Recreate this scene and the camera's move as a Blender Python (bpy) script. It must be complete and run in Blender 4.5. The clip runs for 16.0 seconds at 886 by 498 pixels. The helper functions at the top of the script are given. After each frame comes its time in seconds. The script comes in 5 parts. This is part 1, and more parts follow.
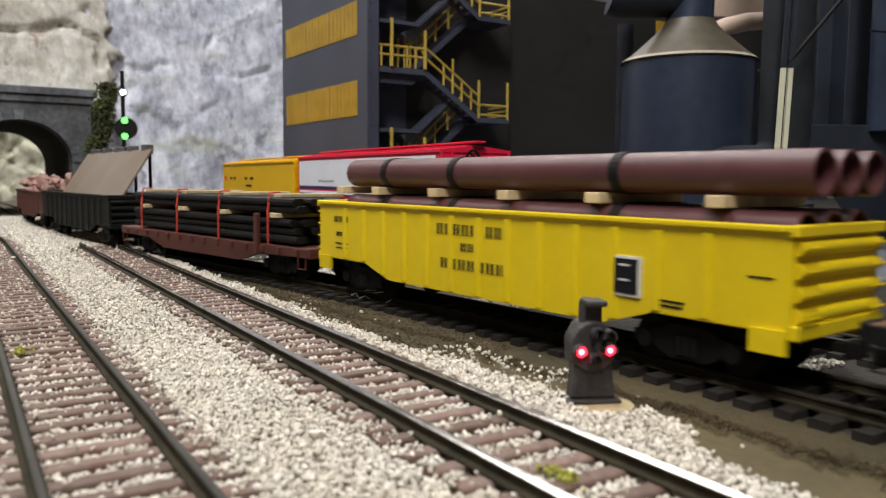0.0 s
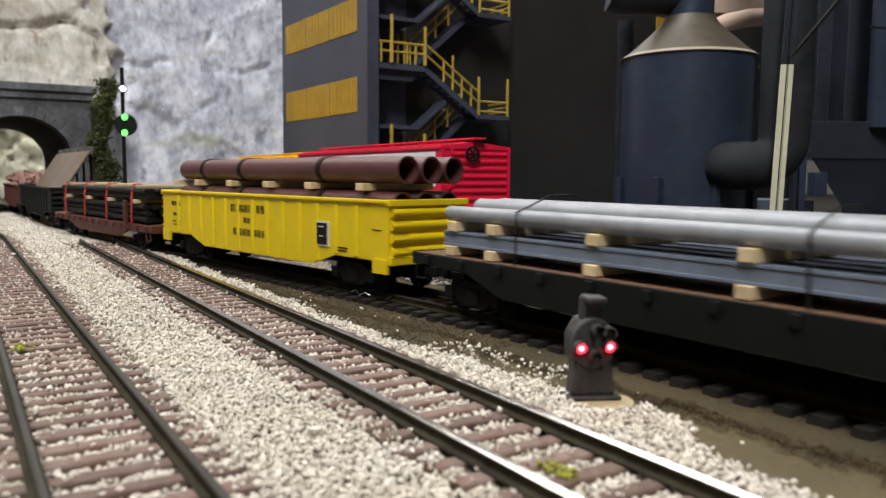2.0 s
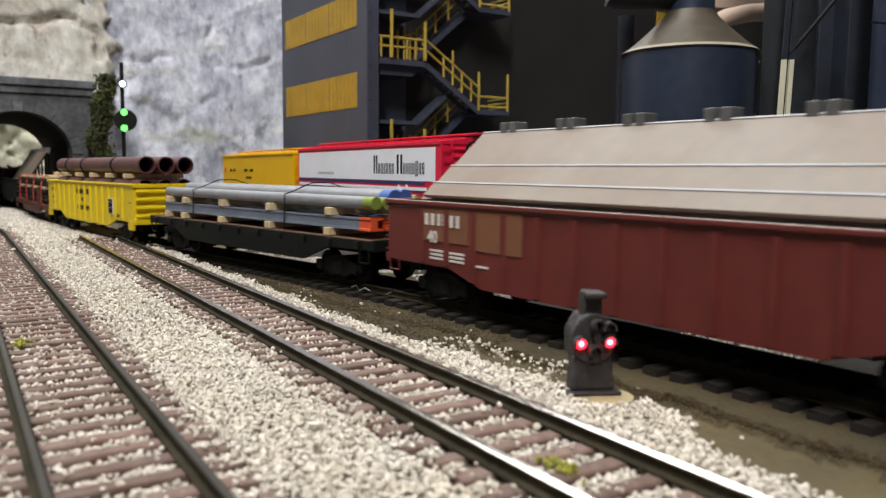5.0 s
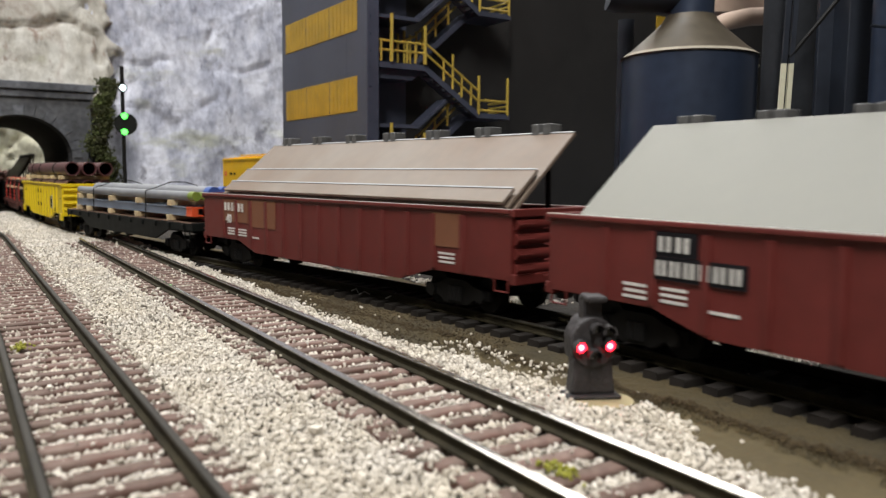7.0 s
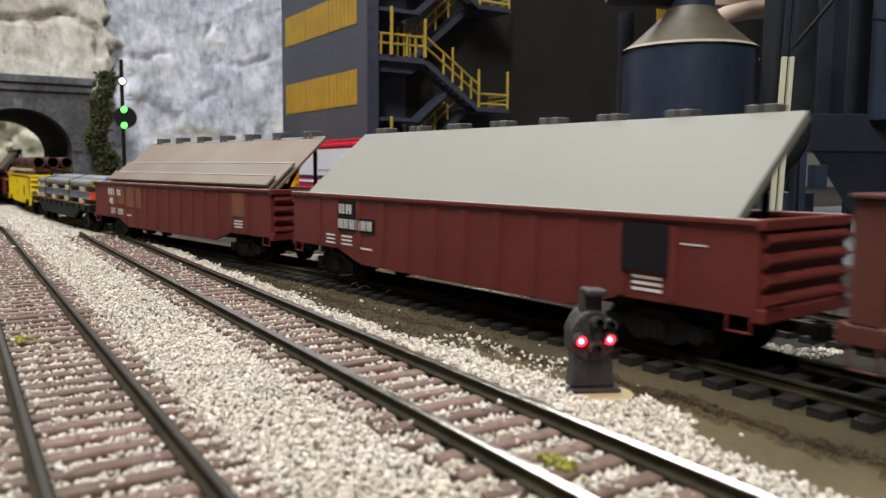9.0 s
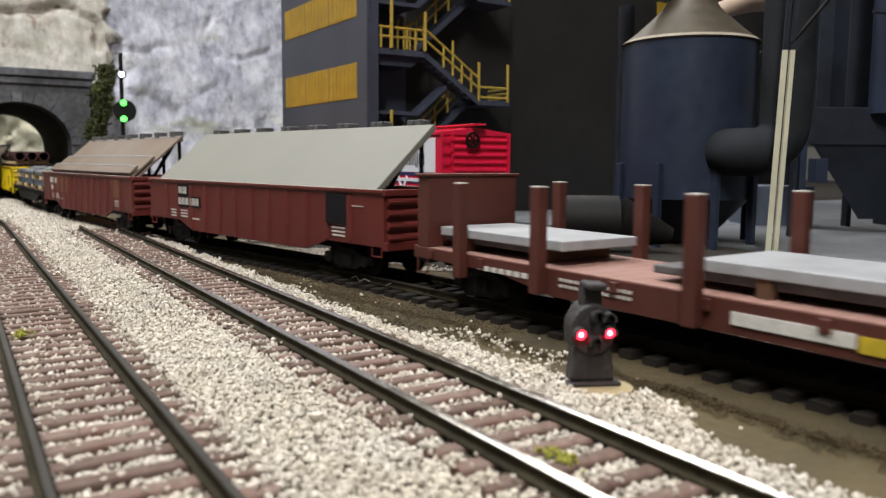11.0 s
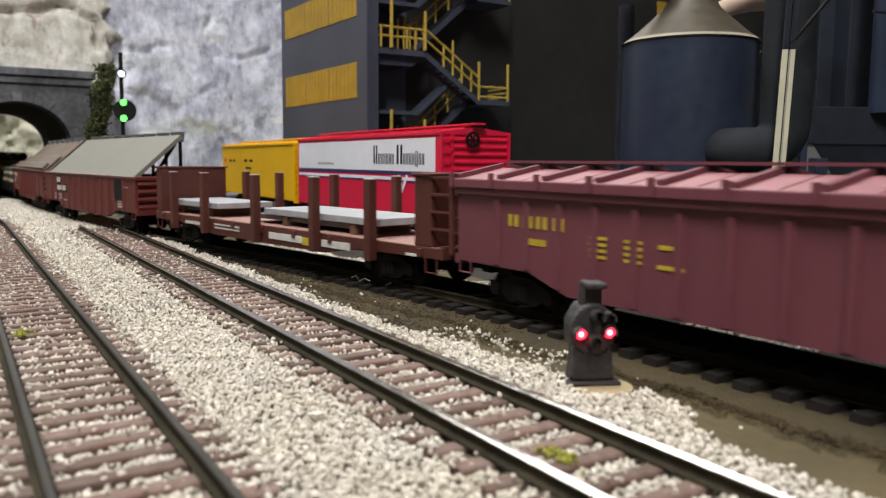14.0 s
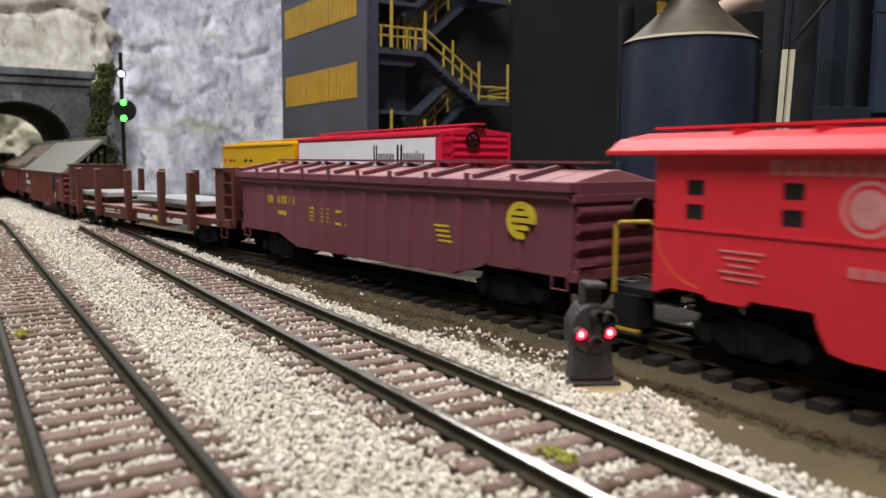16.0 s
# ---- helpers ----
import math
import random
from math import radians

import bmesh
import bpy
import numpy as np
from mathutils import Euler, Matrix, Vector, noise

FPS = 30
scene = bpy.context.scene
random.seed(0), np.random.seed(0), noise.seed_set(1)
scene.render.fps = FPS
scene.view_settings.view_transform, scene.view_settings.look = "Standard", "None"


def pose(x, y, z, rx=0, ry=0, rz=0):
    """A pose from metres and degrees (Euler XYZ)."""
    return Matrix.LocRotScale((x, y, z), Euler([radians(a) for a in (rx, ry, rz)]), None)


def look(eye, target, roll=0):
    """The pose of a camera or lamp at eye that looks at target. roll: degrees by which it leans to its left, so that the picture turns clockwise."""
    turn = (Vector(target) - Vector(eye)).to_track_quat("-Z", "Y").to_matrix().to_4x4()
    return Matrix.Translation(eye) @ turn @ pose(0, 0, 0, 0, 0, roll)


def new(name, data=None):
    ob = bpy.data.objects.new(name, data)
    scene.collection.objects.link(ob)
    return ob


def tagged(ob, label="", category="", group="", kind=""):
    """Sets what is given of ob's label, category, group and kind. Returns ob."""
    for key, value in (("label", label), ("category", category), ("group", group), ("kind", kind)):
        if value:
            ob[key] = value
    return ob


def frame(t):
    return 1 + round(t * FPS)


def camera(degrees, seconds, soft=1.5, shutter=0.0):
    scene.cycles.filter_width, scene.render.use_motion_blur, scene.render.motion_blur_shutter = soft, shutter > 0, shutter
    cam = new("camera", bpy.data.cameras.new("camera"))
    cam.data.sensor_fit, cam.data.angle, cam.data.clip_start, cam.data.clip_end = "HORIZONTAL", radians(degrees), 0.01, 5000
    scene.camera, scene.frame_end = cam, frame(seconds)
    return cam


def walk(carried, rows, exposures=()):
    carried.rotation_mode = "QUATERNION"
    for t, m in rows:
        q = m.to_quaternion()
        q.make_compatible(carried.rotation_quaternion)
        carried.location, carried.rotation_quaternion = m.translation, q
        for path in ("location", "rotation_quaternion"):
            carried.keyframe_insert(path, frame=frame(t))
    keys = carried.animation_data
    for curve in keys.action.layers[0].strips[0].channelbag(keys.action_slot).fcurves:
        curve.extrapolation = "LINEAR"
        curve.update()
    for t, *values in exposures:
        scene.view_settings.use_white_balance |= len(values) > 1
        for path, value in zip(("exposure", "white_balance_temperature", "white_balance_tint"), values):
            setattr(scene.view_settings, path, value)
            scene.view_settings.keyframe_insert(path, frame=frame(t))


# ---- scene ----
# A model railway in HO scale: X across the tracks, Y along them, Z up from the rail tops.
cam = camera(59.36, 16.0, soft=1.3, shutter=0.6)
cam.data.dof.use_dof = True
cam.data.dof.focus_distance = 0.25
cam.data.dof.aperture_fstop = 34.0
TILT = [(0, -5.17), (0.5, -5.16), (1, -5.35), (1.5, -5.16), (2, -5.42), (2.5, -5.75), (3, -5.63), (3.5, -5.59), (4, -5.75),
        (5.2, -5.76), (6.5, -5.75), (7, -5.49), (7.5, -5.96), (8, -6.0), (8.5, -6.09), (9, -5.96), (10.2, -6.25), (11.5, -6.46),
        (12, -6.21), (12.5, -6.09), (13, -6.09), (13.5, -6.34), (14, -6.46), (14.5, -6.42), (15, -6.55), (15.5, -6.34), (16, -6.46)]
walk(cam, [(t, pose(0, 0, 0.0366, 90 + p, -0.45, -32.25)) for t, p in TILT], exposures=[(0, 0.0), (16, 0.0)])

# ---------------------------------------------------------------- light
world = bpy.data.worlds.new("room_air")
world.use_nodes = True
world.node_tree.nodes["Background"].inputs[0].default_value = (0.9, 0.95, 1.0, 1)
world.node_tree.nodes["Background"].inputs[1].default_value = 0.05
scene.world = world


def area_lamp(name, eye, target, sx, sy, watts, colour):
    d = bpy.data.lights.new(name, "AREA")
    d.shape, d.size, d.size_y, d.energy, d.color = "RECTANGLE", sx, sy, watts, colour
    ob = new(name, d)
    ob.matrix_world = look(eye, target)
    return tagged(ob, "ceiling tube lamp over the layout", "lamp", kind="structure")


area_lamp("ceiling_lamp_over_aisle", (-0.46, -0.50, 1.16), (0.08, 0.25, 0), 0.12, 0.6, 20.0, (1.0, 0.97, 0.92))
area_lamp("ceiling_lamp_over_rock", (-0.1, 0.45, 1.3), (0.15, 0.6, 0), 0.15, 0.8, 15, (0.96, 0.98, 1.0))
area_lamp("ceiling_lamp_beyond_mill", (0.85, 1.30, 1.3), (0.2, 0.3, 0), 1.2, 0.32, 15, (1.0, 0.98, 0.95))
area_lamp("ceiling_lamp_beyond_tunnel", (-0.2, 1.45, 1.2), (0, 1.3, 0), 0.2, 0.6, 8, (1.0, 0.98, 0.95))


# ---------------------------------------------------------------- materials
def material(name, base, rough=0.7, metal=0.0, vary=0.25, scale=200.0, bump=0.2, coarse=30.0, tint=None, spec=0.5, island=False, piece=0.0, bump_dist=0.0004):
    """Base colour varied by noise at two scales (per metre), with relief."""
    m = bpy.data.materials.new(name)
    m.use_nodes = True
    nt = m.node_tree
    b = nt.nodes["Principled BSDF"]
    b.inputs["Roughness"].default_value, b.inputs["Metallic"].default_value = rough, metal
    b.inputs["Specular IOR Level"].default_value = spec
    tc = nt.nodes.new("ShaderNodeTexCoord")
    n1, n2 = nt.nodes.new("ShaderNodeTexNoise"), nt.nodes.new("ShaderNodeTexNoise")
    n1.inputs["Scale"].default_value, n2.inputs["Scale"].default_value = scale, coarse
    n1.inputs["Detail"].default_value, n2.inputs["Detail"].default_value = 6, 4
    for n in (n1, n2):
        nt.links.new(tc.outputs["Object"], n.inputs["Vector"])
    other = tint or tuple(c * (1 - vary) for c in base)
    r = nt.nodes.new("ShaderNodeValToRGB")
    r.color_ramp.elements[0].position, r.color_ramp.elements[1].position = 0.35, 0.65
    r.color_ramp.elements[0].color, r.color_ramp.elements[1].color = (*other, 1), (*base, 1)
    nt.links.new(n2.outputs["Fac"], r.inputs[0])
    mix = nt.nodes.new("ShaderNodeMix")
    mix.data_type, mix.blend_type = "RGBA", "MULTIPLY"
    mix.inputs["Factor"].default_value = 1.0
    r2 = nt.nodes.new("ShaderNodeValToRGB")
    r2.color_ramp.elements[0].position, r2.color_ramp.elements[1].position = 0.3, 0.7
    k = 1 - vary * 0.8
    r2.color_ramp.elements[0].color, r2.color_ramp.elements[1].color = (k, k, k, 1), (1, 1, 1, 1)
    nt.links.new(n1.outputs["Fac"], r2.inputs[0])
    nt.links.new(r.outputs[0], mix.inputs["A"])
    nt.links.new(r2.outputs[0], mix.inputs["B"])
    out = mix.outputs["Result"]
    if island or piece:
        src = nt.nodes.new("ShaderNodeNewGeometry").outputs["Random Per Island"] if island else nt.nodes.new("ShaderNodeObjectInfo").outputs["Random"]
        r3 = nt.nodes.new("ShaderNodeValToRGB")
        k = 1 - (piece or 0.45)
        r3.color_ramp.elements[0].color, r3.color_ramp.elements[1].color = (k, k * 0.97, k * 0.92, 1), (1, 1, 1, 1)
        nt.links.new(src, r3.inputs[0])
        mx = nt.nodes.new("ShaderNodeMix")
        mx.data_type, mx.blend_type = "RGBA", "MULTIPLY"
        mx.inputs["Factor"].default_value = 1.0
        nt.links.new(out, mx.inputs["A"])
        nt.links.new(r3.outputs[0], mx.inputs["B"])
        out = mx.outputs["Result"]
    nt.links.new(out, b.inputs["Base Color"])
    ra = nt.nodes.new("ShaderNodeMapRange")
    ra.inputs["To Min"].default_value, ra.inputs["To Max"].default_value = max(0.05, rough - 0.1), min(1, rough + 0.1)
    nt.links.new(n1.outputs["Fac"], ra.inputs["Value"])
    nt.links.new(ra.outputs[0], b.inputs["Roughness"])
    if bump:
        bp = nt.nodes.new("ShaderNodeBump")
        bp.inputs["Strength"].default_value, bp.inputs["Distance"].default_value = bump, bump_dist
        nt.links.new(n1.outputs["Fac"], bp.inputs["Height"])
        nt.links.new(bp.outputs[0], b.inputs["Normal"])
    return m


def glow(name, colour, strength):
    m = bpy.data.materials.new(name)
    m.use_nodes = True
    b = m.node_tree.nodes["Principled BSDF"]
    b.inputs["Base Color"].default_value = (*colour, 1)
    b.inputs["Emission Color"].default_value = (*colour, 1)
    b.inputs["Emission Strength"].default_value = strength
    return m


M = dict(
    grain=material("ballast_grain", (0.82, 0.755, 0.65), 0.85, vary=0.2, scale=900, coarse=60, bump=0.3, island=True, piece=0.38, tint=(0.80, 0.75, 0.68)),
    # Bed coloured dark to give the shade in the gaps between grains.
    bed=material("ballast_bed", (0.20, 0.17, 0.13), 0.95, vary=0.6, scale=1100, coarse=90, bump=1.0, bump_dist=0.001),
    dirt=material("dirt", (0.085, 0.060, 0.021), 0.95, vary=0.5, scale=1400, coarse=60, bump=1.0, tint=(0.055, 0.042, 0.018), bump_dist=0.001),
    # Near-black ground: shade under and behind the train, put into its colour.
    shaded_ground=material("shaded_ground", (0.020, 0.016, 0.012), 0.95, vary=0.5, scale=700, coarse=45, bump=1.0, tint=(0.032, 0.026, 0.019), bump_dist=0.001),
    sand=material("sand", (0.108, 0.082, 0.038), 0.95, vary=0.25, scale=900, coarse=50, bump=0.5),
    clod=material("clod", (0.066, 0.043, 0.014), 0.95, vary=0.4, scale=900, coarse=70, bump=0.6, island=True, tint=(0.085, 0.058, 0.024)),
    tie_brown=material("tie_brown", (0.18, 0.098, 0.078), 0.8, vary=0.35, scale=500, coarse=160, bump=0.4, piece=0.4, tint=(0.25, 0.18, 0.15)),
    tie_black=material("tie_black", (0.017, 0.011, 0.007), 0.75, vary=0.4, scale=500, coarse=120, bump=0.3, piece=0.35),
    rail_side=material("rail_side", (0.046, 0.038, 0.021), 0.85, vary=0.5, scale=500, coarse=80, bump=0.4, spec=0.2),
    rail_top=material("rail_top", (0.55, 0.52, 0.48), 0.17, metal=1.0, vary=0.2, scale=300, coarse=40, bump=0),
    rail_top_dull=material("rail_top_dull", (0.045, 0.039, 0.030), 0.65, metal=0.3, vary=0.4, scale=300, coarse=40, bump=0.1),
    rock_tan=None, rock_grey=None,
    yellow=material("yellow_paint", (0.76, 0.56, 0.005), 0.42, vary=0.08, scale=250, coarse=25, bump=0.04),
    brown=material("oxide_paint", (0.145, 0.023, 0.019), 0.5, vary=0.2, scale=250, coarse=30, bump=0.06),
    brown_patch=material("patch_paint", (0.20, 0.08, 0.04), 0.6, vary=0.15, scale=250, coarse=40, bump=0.05),
    flat_brown=material("flatcar_paint", (0.100, 0.027, 0.019), 0.55, vary=0.2, scale=250, coarse=40, bump=0.06),
    maroon=material("maroon_paint", (0.165, 0.047, 0.063), 0.5, vary=0.12, scale=250, coarse=25, bump=0.05),
    # Cover panels, paler than the maroon of the sides and ribs.
    maroon_roof=material("paler_maroon_roof", (0.36, 0.155, 0.17), 0.5, vary=0.15, scale=250, coarse=30, bump=0.05),
    red=material("red_paint", (0.72, 0.012, 0.058), 0.4, vary=0.08, scale=250, coarse=25, bump=0.03),
    caboose_red=material("caboose_paint", (0.62, 0.020, 0.036), 0.45, vary=0.08, scale=250, coarse=25, bump=0.03),
    white=material("white_paint", (0.82, 0.83, 0.90), 0.45, vary=0.05, scale=250, coarse=40, bump=0.02),
    letter=material("white_lettering", (0.72, 0.70, 0.66), 0.6, vary=0.2, scale=900, coarse=200, bump=0),
    yletter=material("yellow_lettering", (0.62, 0.46, 0.03), 0.6, vary=0.2, scale=900, coarse=200, bump=0),
    kletter=material("black_lettering", (0.010, 0.009, 0.012), 0.7, vary=0.2, scale=900, coarse=200, bump=0, spec=0.2),
    faded=material("faded_lettering", (0.66, 0.27, 0.27), 0.6, vary=0.25, scale=900, coarse=200, bump=0),
    navy=material("navy_paint", (0.03, 0.035, 0.14), 0.45, vary=0.1, scale=300, coarse=40, bump=0),
    green_black=material("green_black_paint", (0.0045, 0.0065, 0.006), 0.6, vary=0.3, scale=250, coarse=40, bump=0.05, spec=0.25),
    black=material("black_plastic", (0.006, 0.0055, 0.0055), 0.65, vary=0.3, scale=300, coarse=50, bump=0.1, spec=0.25),
    pipe_maroon=material("pipe_primer", (0.10, 0.034, 0.036), 0.45, vary=0.2, scale=250, coarse=50, bump=0.06),
    pipe_grey=material("pipe_grey", (0.29, 0.30, 0.325), 0.45, metal=0.2, vary=0.2, scale=250, coarse=60, bump=0.05),
    beam_blue=material("beam_blue_grey", (0.16, 0.19, 0.25), 0.5, vary=0.2, scale=250, coarse=60, bump=0.05),
    orange=material("orange_end_paint", (0.72, 0.10, 0.03), 0.5, vary=0.15, scale=300, coarse=60, bump=0.03),
    blue=material("blue_end_paint", (0.05, 0.12, 0.42), 0.5, vary=0.2, scale=300, coarse=60, bump=0.03),
    lime=material("green_end_paint", (0.22, 0.30, 0.05), 0.5, vary=0.2, scale=300, coarse=60, bump=0.03),
    wood=material("spacer_wood", (0.72, 0.56, 0.33), 0.7, vary=0.25, scale=500, coarse=120, bump=0.1),
    deck=material("deck_wood", (0.17, 0.085, 0.045), 0.75, vary=0.35, scale=500, coarse=100, bump=0.2),
    deck_pink=material("deck_pale", (0.36, 0.20, 0.165), 0.75, vary=0.2, scale=400, coarse=70, bump=0.1),
    plate_tan=material("plate_tan", (0.185, 0.132, 0.095), 0.5, vary=0.2, scale=200, coarse=28, bump=0.05, tint=(0.225, 0.185, 0.15)),
    plate_grey=material("plate_grey", (0.205, 0.203, 0.175), 0.55, vary=0.08, scale=200, coarse=22, bump=0.03),
    slab=material("slab_grey", (0.40, 0.41, 0.43), 0.5, vary=0.2, scale=300, coarse=50, bump=0.1),
    clamp=material("clamp_grey", (0.15, 0.15, 0.15), 0.5, metal=0.2, vary=0.3, scale=400, coarse=100, bump=0.1),
    strap=material("red_strap", (0.55, 0.05, 0.03), 0.5, vary=0.1, scale=300, coarse=60, bump=0),
    mill=material("mill_wall", (0.058, 0.066, 0.102), 0.55, vary=0.25, scale=140, coarse=16, bump=0.1),
    mill_dark=material("mill_wall_dark", (0.018, 0.017, 0.017), 0.7, vary=0.35, scale=120, coarse=12, bump=0.1),
    mill_yellow=material("mill_window_yellow", (0.43, 0.265, 0.018), 0.5, vary=0.2, scale=200, coarse=60, bump=0.05),
    rail_yellow=material("handrail_yellow", (0.50, 0.36, 0.06), 0.5, vary=0.2, scale=300, coarse=60, bump=0.05),
    steel=material("blue_black_steel", (0.037, 0.052, 0.090), 0.36, metal=0.25, vary=0.25, scale=160, coarse=18, bump=0.06),
    steel_dark=material("dark_steel", (0.020, 0.026, 0.040), 0.5, metal=0.2, vary=0.3, scale=160, coarse=20, bump=0.06),
    tan_cone=material("dusty_cone", (0.13, 0.105, 0.072), 0.5, metal=0.2, vary=0.4, scale=160, coarse=24, bump=0.08),
    amber=material("amber_paint", (0.86, 0.50, 0.004), 0.42, vary=0.08, scale=250, coarse=25, bump=0.04),
    dusty_steel=material("dusty_steel", (0.026, 0.029, 0.035), 0.85, vary=0.35, scale=300, coarse=40, bump=0.15, spec=0.2),
    dust=material("pale_dust", (0.42, 0.37, 0.29), 0.75, vary=0.3, scale=200, coarse=40, bump=0.08),
    paving=material("plant_paving", (0.20, 0.21, 0.23), 0.8, vary=0.3, scale=220, coarse=25, bump=0.2),
    silver=material("bare_wire", (0.6, 0.6, 0.58), 0.35, metal=0.8, vary=0.2, scale=500, coarse=90, bump=0.1),
    tan_duct=material("tan_duct", (0.5, 0.37, 0.29), 0.6, vary=0.15, scale=160, coarse=24, bump=0.06),
    cream=material("cream_strip", (0.68, 0.66, 0.50), 0.6, vary=0.12, scale=300, coarse=50, bump=0.05),
    portal=material("portal_stone", (0.21, 0.22, 0.25), 0.85, vary=0.6, scale=220, coarse=24, bump=0.5, piece=0.3),
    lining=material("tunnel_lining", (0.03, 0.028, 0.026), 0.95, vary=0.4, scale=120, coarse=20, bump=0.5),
    signal=material("signal_castings", (0.046, 0.041, 0.043), 0.6, vary=0.5, scale=900, coarse=250, bump=0.8),
    signal_base=material("signal_base", (0.50, 0.43, 0.25), 0.8, vary=0.2, scale=500, coarse=100, bump=0.2),
    ivy=material("ivy_foliage", (0.10, 0.13, 0.03), 0.9, vary=0.5, scale=400, coarse=70, bump=0.3, island=True, tint=(0.06, 0.06, 0.02)),
    moss=material("yellow_moss", (0.45, 0.45, 0.06), 0.95, vary=0.3, scale=900, coarse=300, bump=0.3, island=True),
    wall=material("room_wall", (0.55, 0.53, 0.5), 0.9, vary=0.06, scale=20, coarse=2, bump=0.05),
    concrete=material("room_floor", (0.3, 0.29, 0.28), 0.9, vary=0.2, scale=20, coarse=2, bump=0.05),
    glow_red=glow("red_lamp", (1.0, 0.012, 0.03), 9.0),
    glow_core=glow("red_lamp_core", (1.0, 0.45, 0.5), 4.0),
    glow_green=glow("green_lamp", (0.10, 1.0, 0.10), 3.2),
    glow_white=glow("white_lamp", (0.75, 0.95, 1.0), 6.0),
    lens_dark=material("dark_glass", (0.01, 0.01, 0.012), 0.12, vary=0.1, bump=0),
)


# ---------------------------------------------------------------- mesh helpers
def box(bm, x0, x1, y0, y1, z0, z1):
    v = [bm.verts.new((x, y, z)) for z in (z0, z1) for x, y in ((x0, y0), (x1, y0), (x1, y1), (x0, y1))]
    for f in ((3, 2, 1, 0), (4, 5, 6, 7), (0, 1, 5, 4), (1, 2, 6, 5), (2, 3, 7, 6), (3, 0, 4, 7)):
        bm.faces.new([v[i] for i in f])


def prism(bm, pts, axis, a, b):
    """A closed outline of (p, q) swept from a to b along axis: 'x' (p,q)=(y,z), 'y' (x,z), 'z' (x,y)."""
    def at(p, q, c):
        return (c, p, q) if axis == "x" else (p, c, q) if axis == "y" else (p, q, c)
    lo, hi = [bm.verts.new(at(p, q, a)) for p, q in pts], [bm.verts.new(at(p, q, b)) for p, q in pts]
    n = len(pts)
    for i in range(n):
        bm.faces.new((lo[i], lo[(i + 1) % n], hi[(i + 1) % n], hi[i]))
    bm.faces.new(lo[::-1])
    bm.faces.new(hi)


def arc(bm, cp, cq, r0, r1, a0, a1, n, axis, lo, hi):
    """A curved band between two radii, from angle a0 to a1, as thick as lo to hi along axis."""
    at = [a0 + (a1 - a0) * k / n for k in range(n + 1)]
    prism(bm, [(cp + r1 * math.cos(a), cq + r1 * math.sin(a)) for a in at] + [(cp + r0 * math.cos(a), cq + r0 * math.sin(a)) for a in at[::-1]], axis, lo, hi)


def tube(bm, p0, p1, r0, r1=None, seg=16, caps=True, inner=0.0):
    """A cylinder or cone from p0 to p1; with inner, a pipe of that bore."""
    r1 = r0 if r1 is None else r1
    p0, p1 = Vector(p0), Vector(p1)
    d = (p1 - p0).normalized()
    a = d.orthogonal().normalized()
    b = d.cross(a)
    def ring(c, r):
        return [bm.verts.new(c + (a * math.cos(k * 2 * math.pi / seg) + b * math.sin(k * 2 * math.pi / seg)) * r) for k in range(seg)]
    rings = [ring(p0, r0), ring(p1, r1)]
    if inner:
        rings += [ring(p1, r1 * inner), ring(p0, r0 * inner), rings[0]]
    for u, w in zip(rings, rings[1:]):
        for k in range(seg):
            bm.faces.new((u[k], u[(k + 1) % seg], w[(k + 1) % seg], w[k]))
    if caps and not inner:
        bm.faces.new(rings[0][::-1])
        bm.faces.new(rings[1])


def sweep(bm, path, r, seg=10):
    """A round bar through the points of path."""
    rings = []
    for i, c in enumerate(path):
        c = Vector(c)
        d = (Vector(path[min(i + 1, len(path) - 1)]) - Vector(path[max(i - 1, 0)])).normalized()
        a = d.orthogonal().normalized() if not rings else (last - d * last.dot(d)).normalized()
        last = a
        b = d.cross(a)
        rings.append([bm.verts.new(c + (a * math.cos(k * 2 * math.pi / seg) + b * math.sin(k * 2 * math.pi / seg)) * r) for k in range(seg)])
    for u, w in zip(rings, rings[1:]):
        for k in range(seg):
            bm.faces.new((u[k], u[(k + 1) % seg], w[(k + 1) % seg], w[k]))
    bm.faces.new(rings[0][::-1])
    bm.faces.new(rings[-1])


def finish(bm, name, mats, smooth=False):
    bmesh.ops.recalc_face_normals(bm, faces=bm.faces)
    me = bpy.data.meshes.new(name)
    bm.to_mesh(me)
    bm.free()
    for m in mats if isinstance(mats, (list, tuple)) else [mats]:
        me.materials.append(m)
    if smooth:
        me.shade_smooth()
        me.set_sharp_from_angle(angle=radians(38))
    return me


def part(name, bm, mat, parent, label="", bevel=0.0, smooth=False):
    ob = new(name, finish(bm, name, mat, smooth))
    ob.parent = parent
    if label:
        ob["label"] = label
    if bevel:
        b = ob.modifiers.new("edge", "BEVEL")
        b.width, b.segments, b.limit_method = bevel, 2, "ANGLE"
    return ob


def boxpart(name, mat, parent, x0, x1, y0, y1, z0, z1, label="", bevel=0.0):
    bm = bmesh.new()
    box(bm, x0, x1, y0, y1, z0, z1)
    return part(name, bm, mat, parent, label, bevel)


def tubepart(name, mat, parent, p0, p1, r0, r1=None, seg=16, inner=0.0, label=""):
    bm = bmesh.new()
    tube(bm, p0, p1, r0, r1, seg, inner=inner)
    return part(name, bm, mat, parent, label, smooth=True)


def thing(name, label, category, group="", m=None, kind=""):
    ob = new(name)
    ob.empty_display_size = 0.01
    if m is not None:
        ob.matrix_world = m
    return tagged(ob, label, category, group, kind)


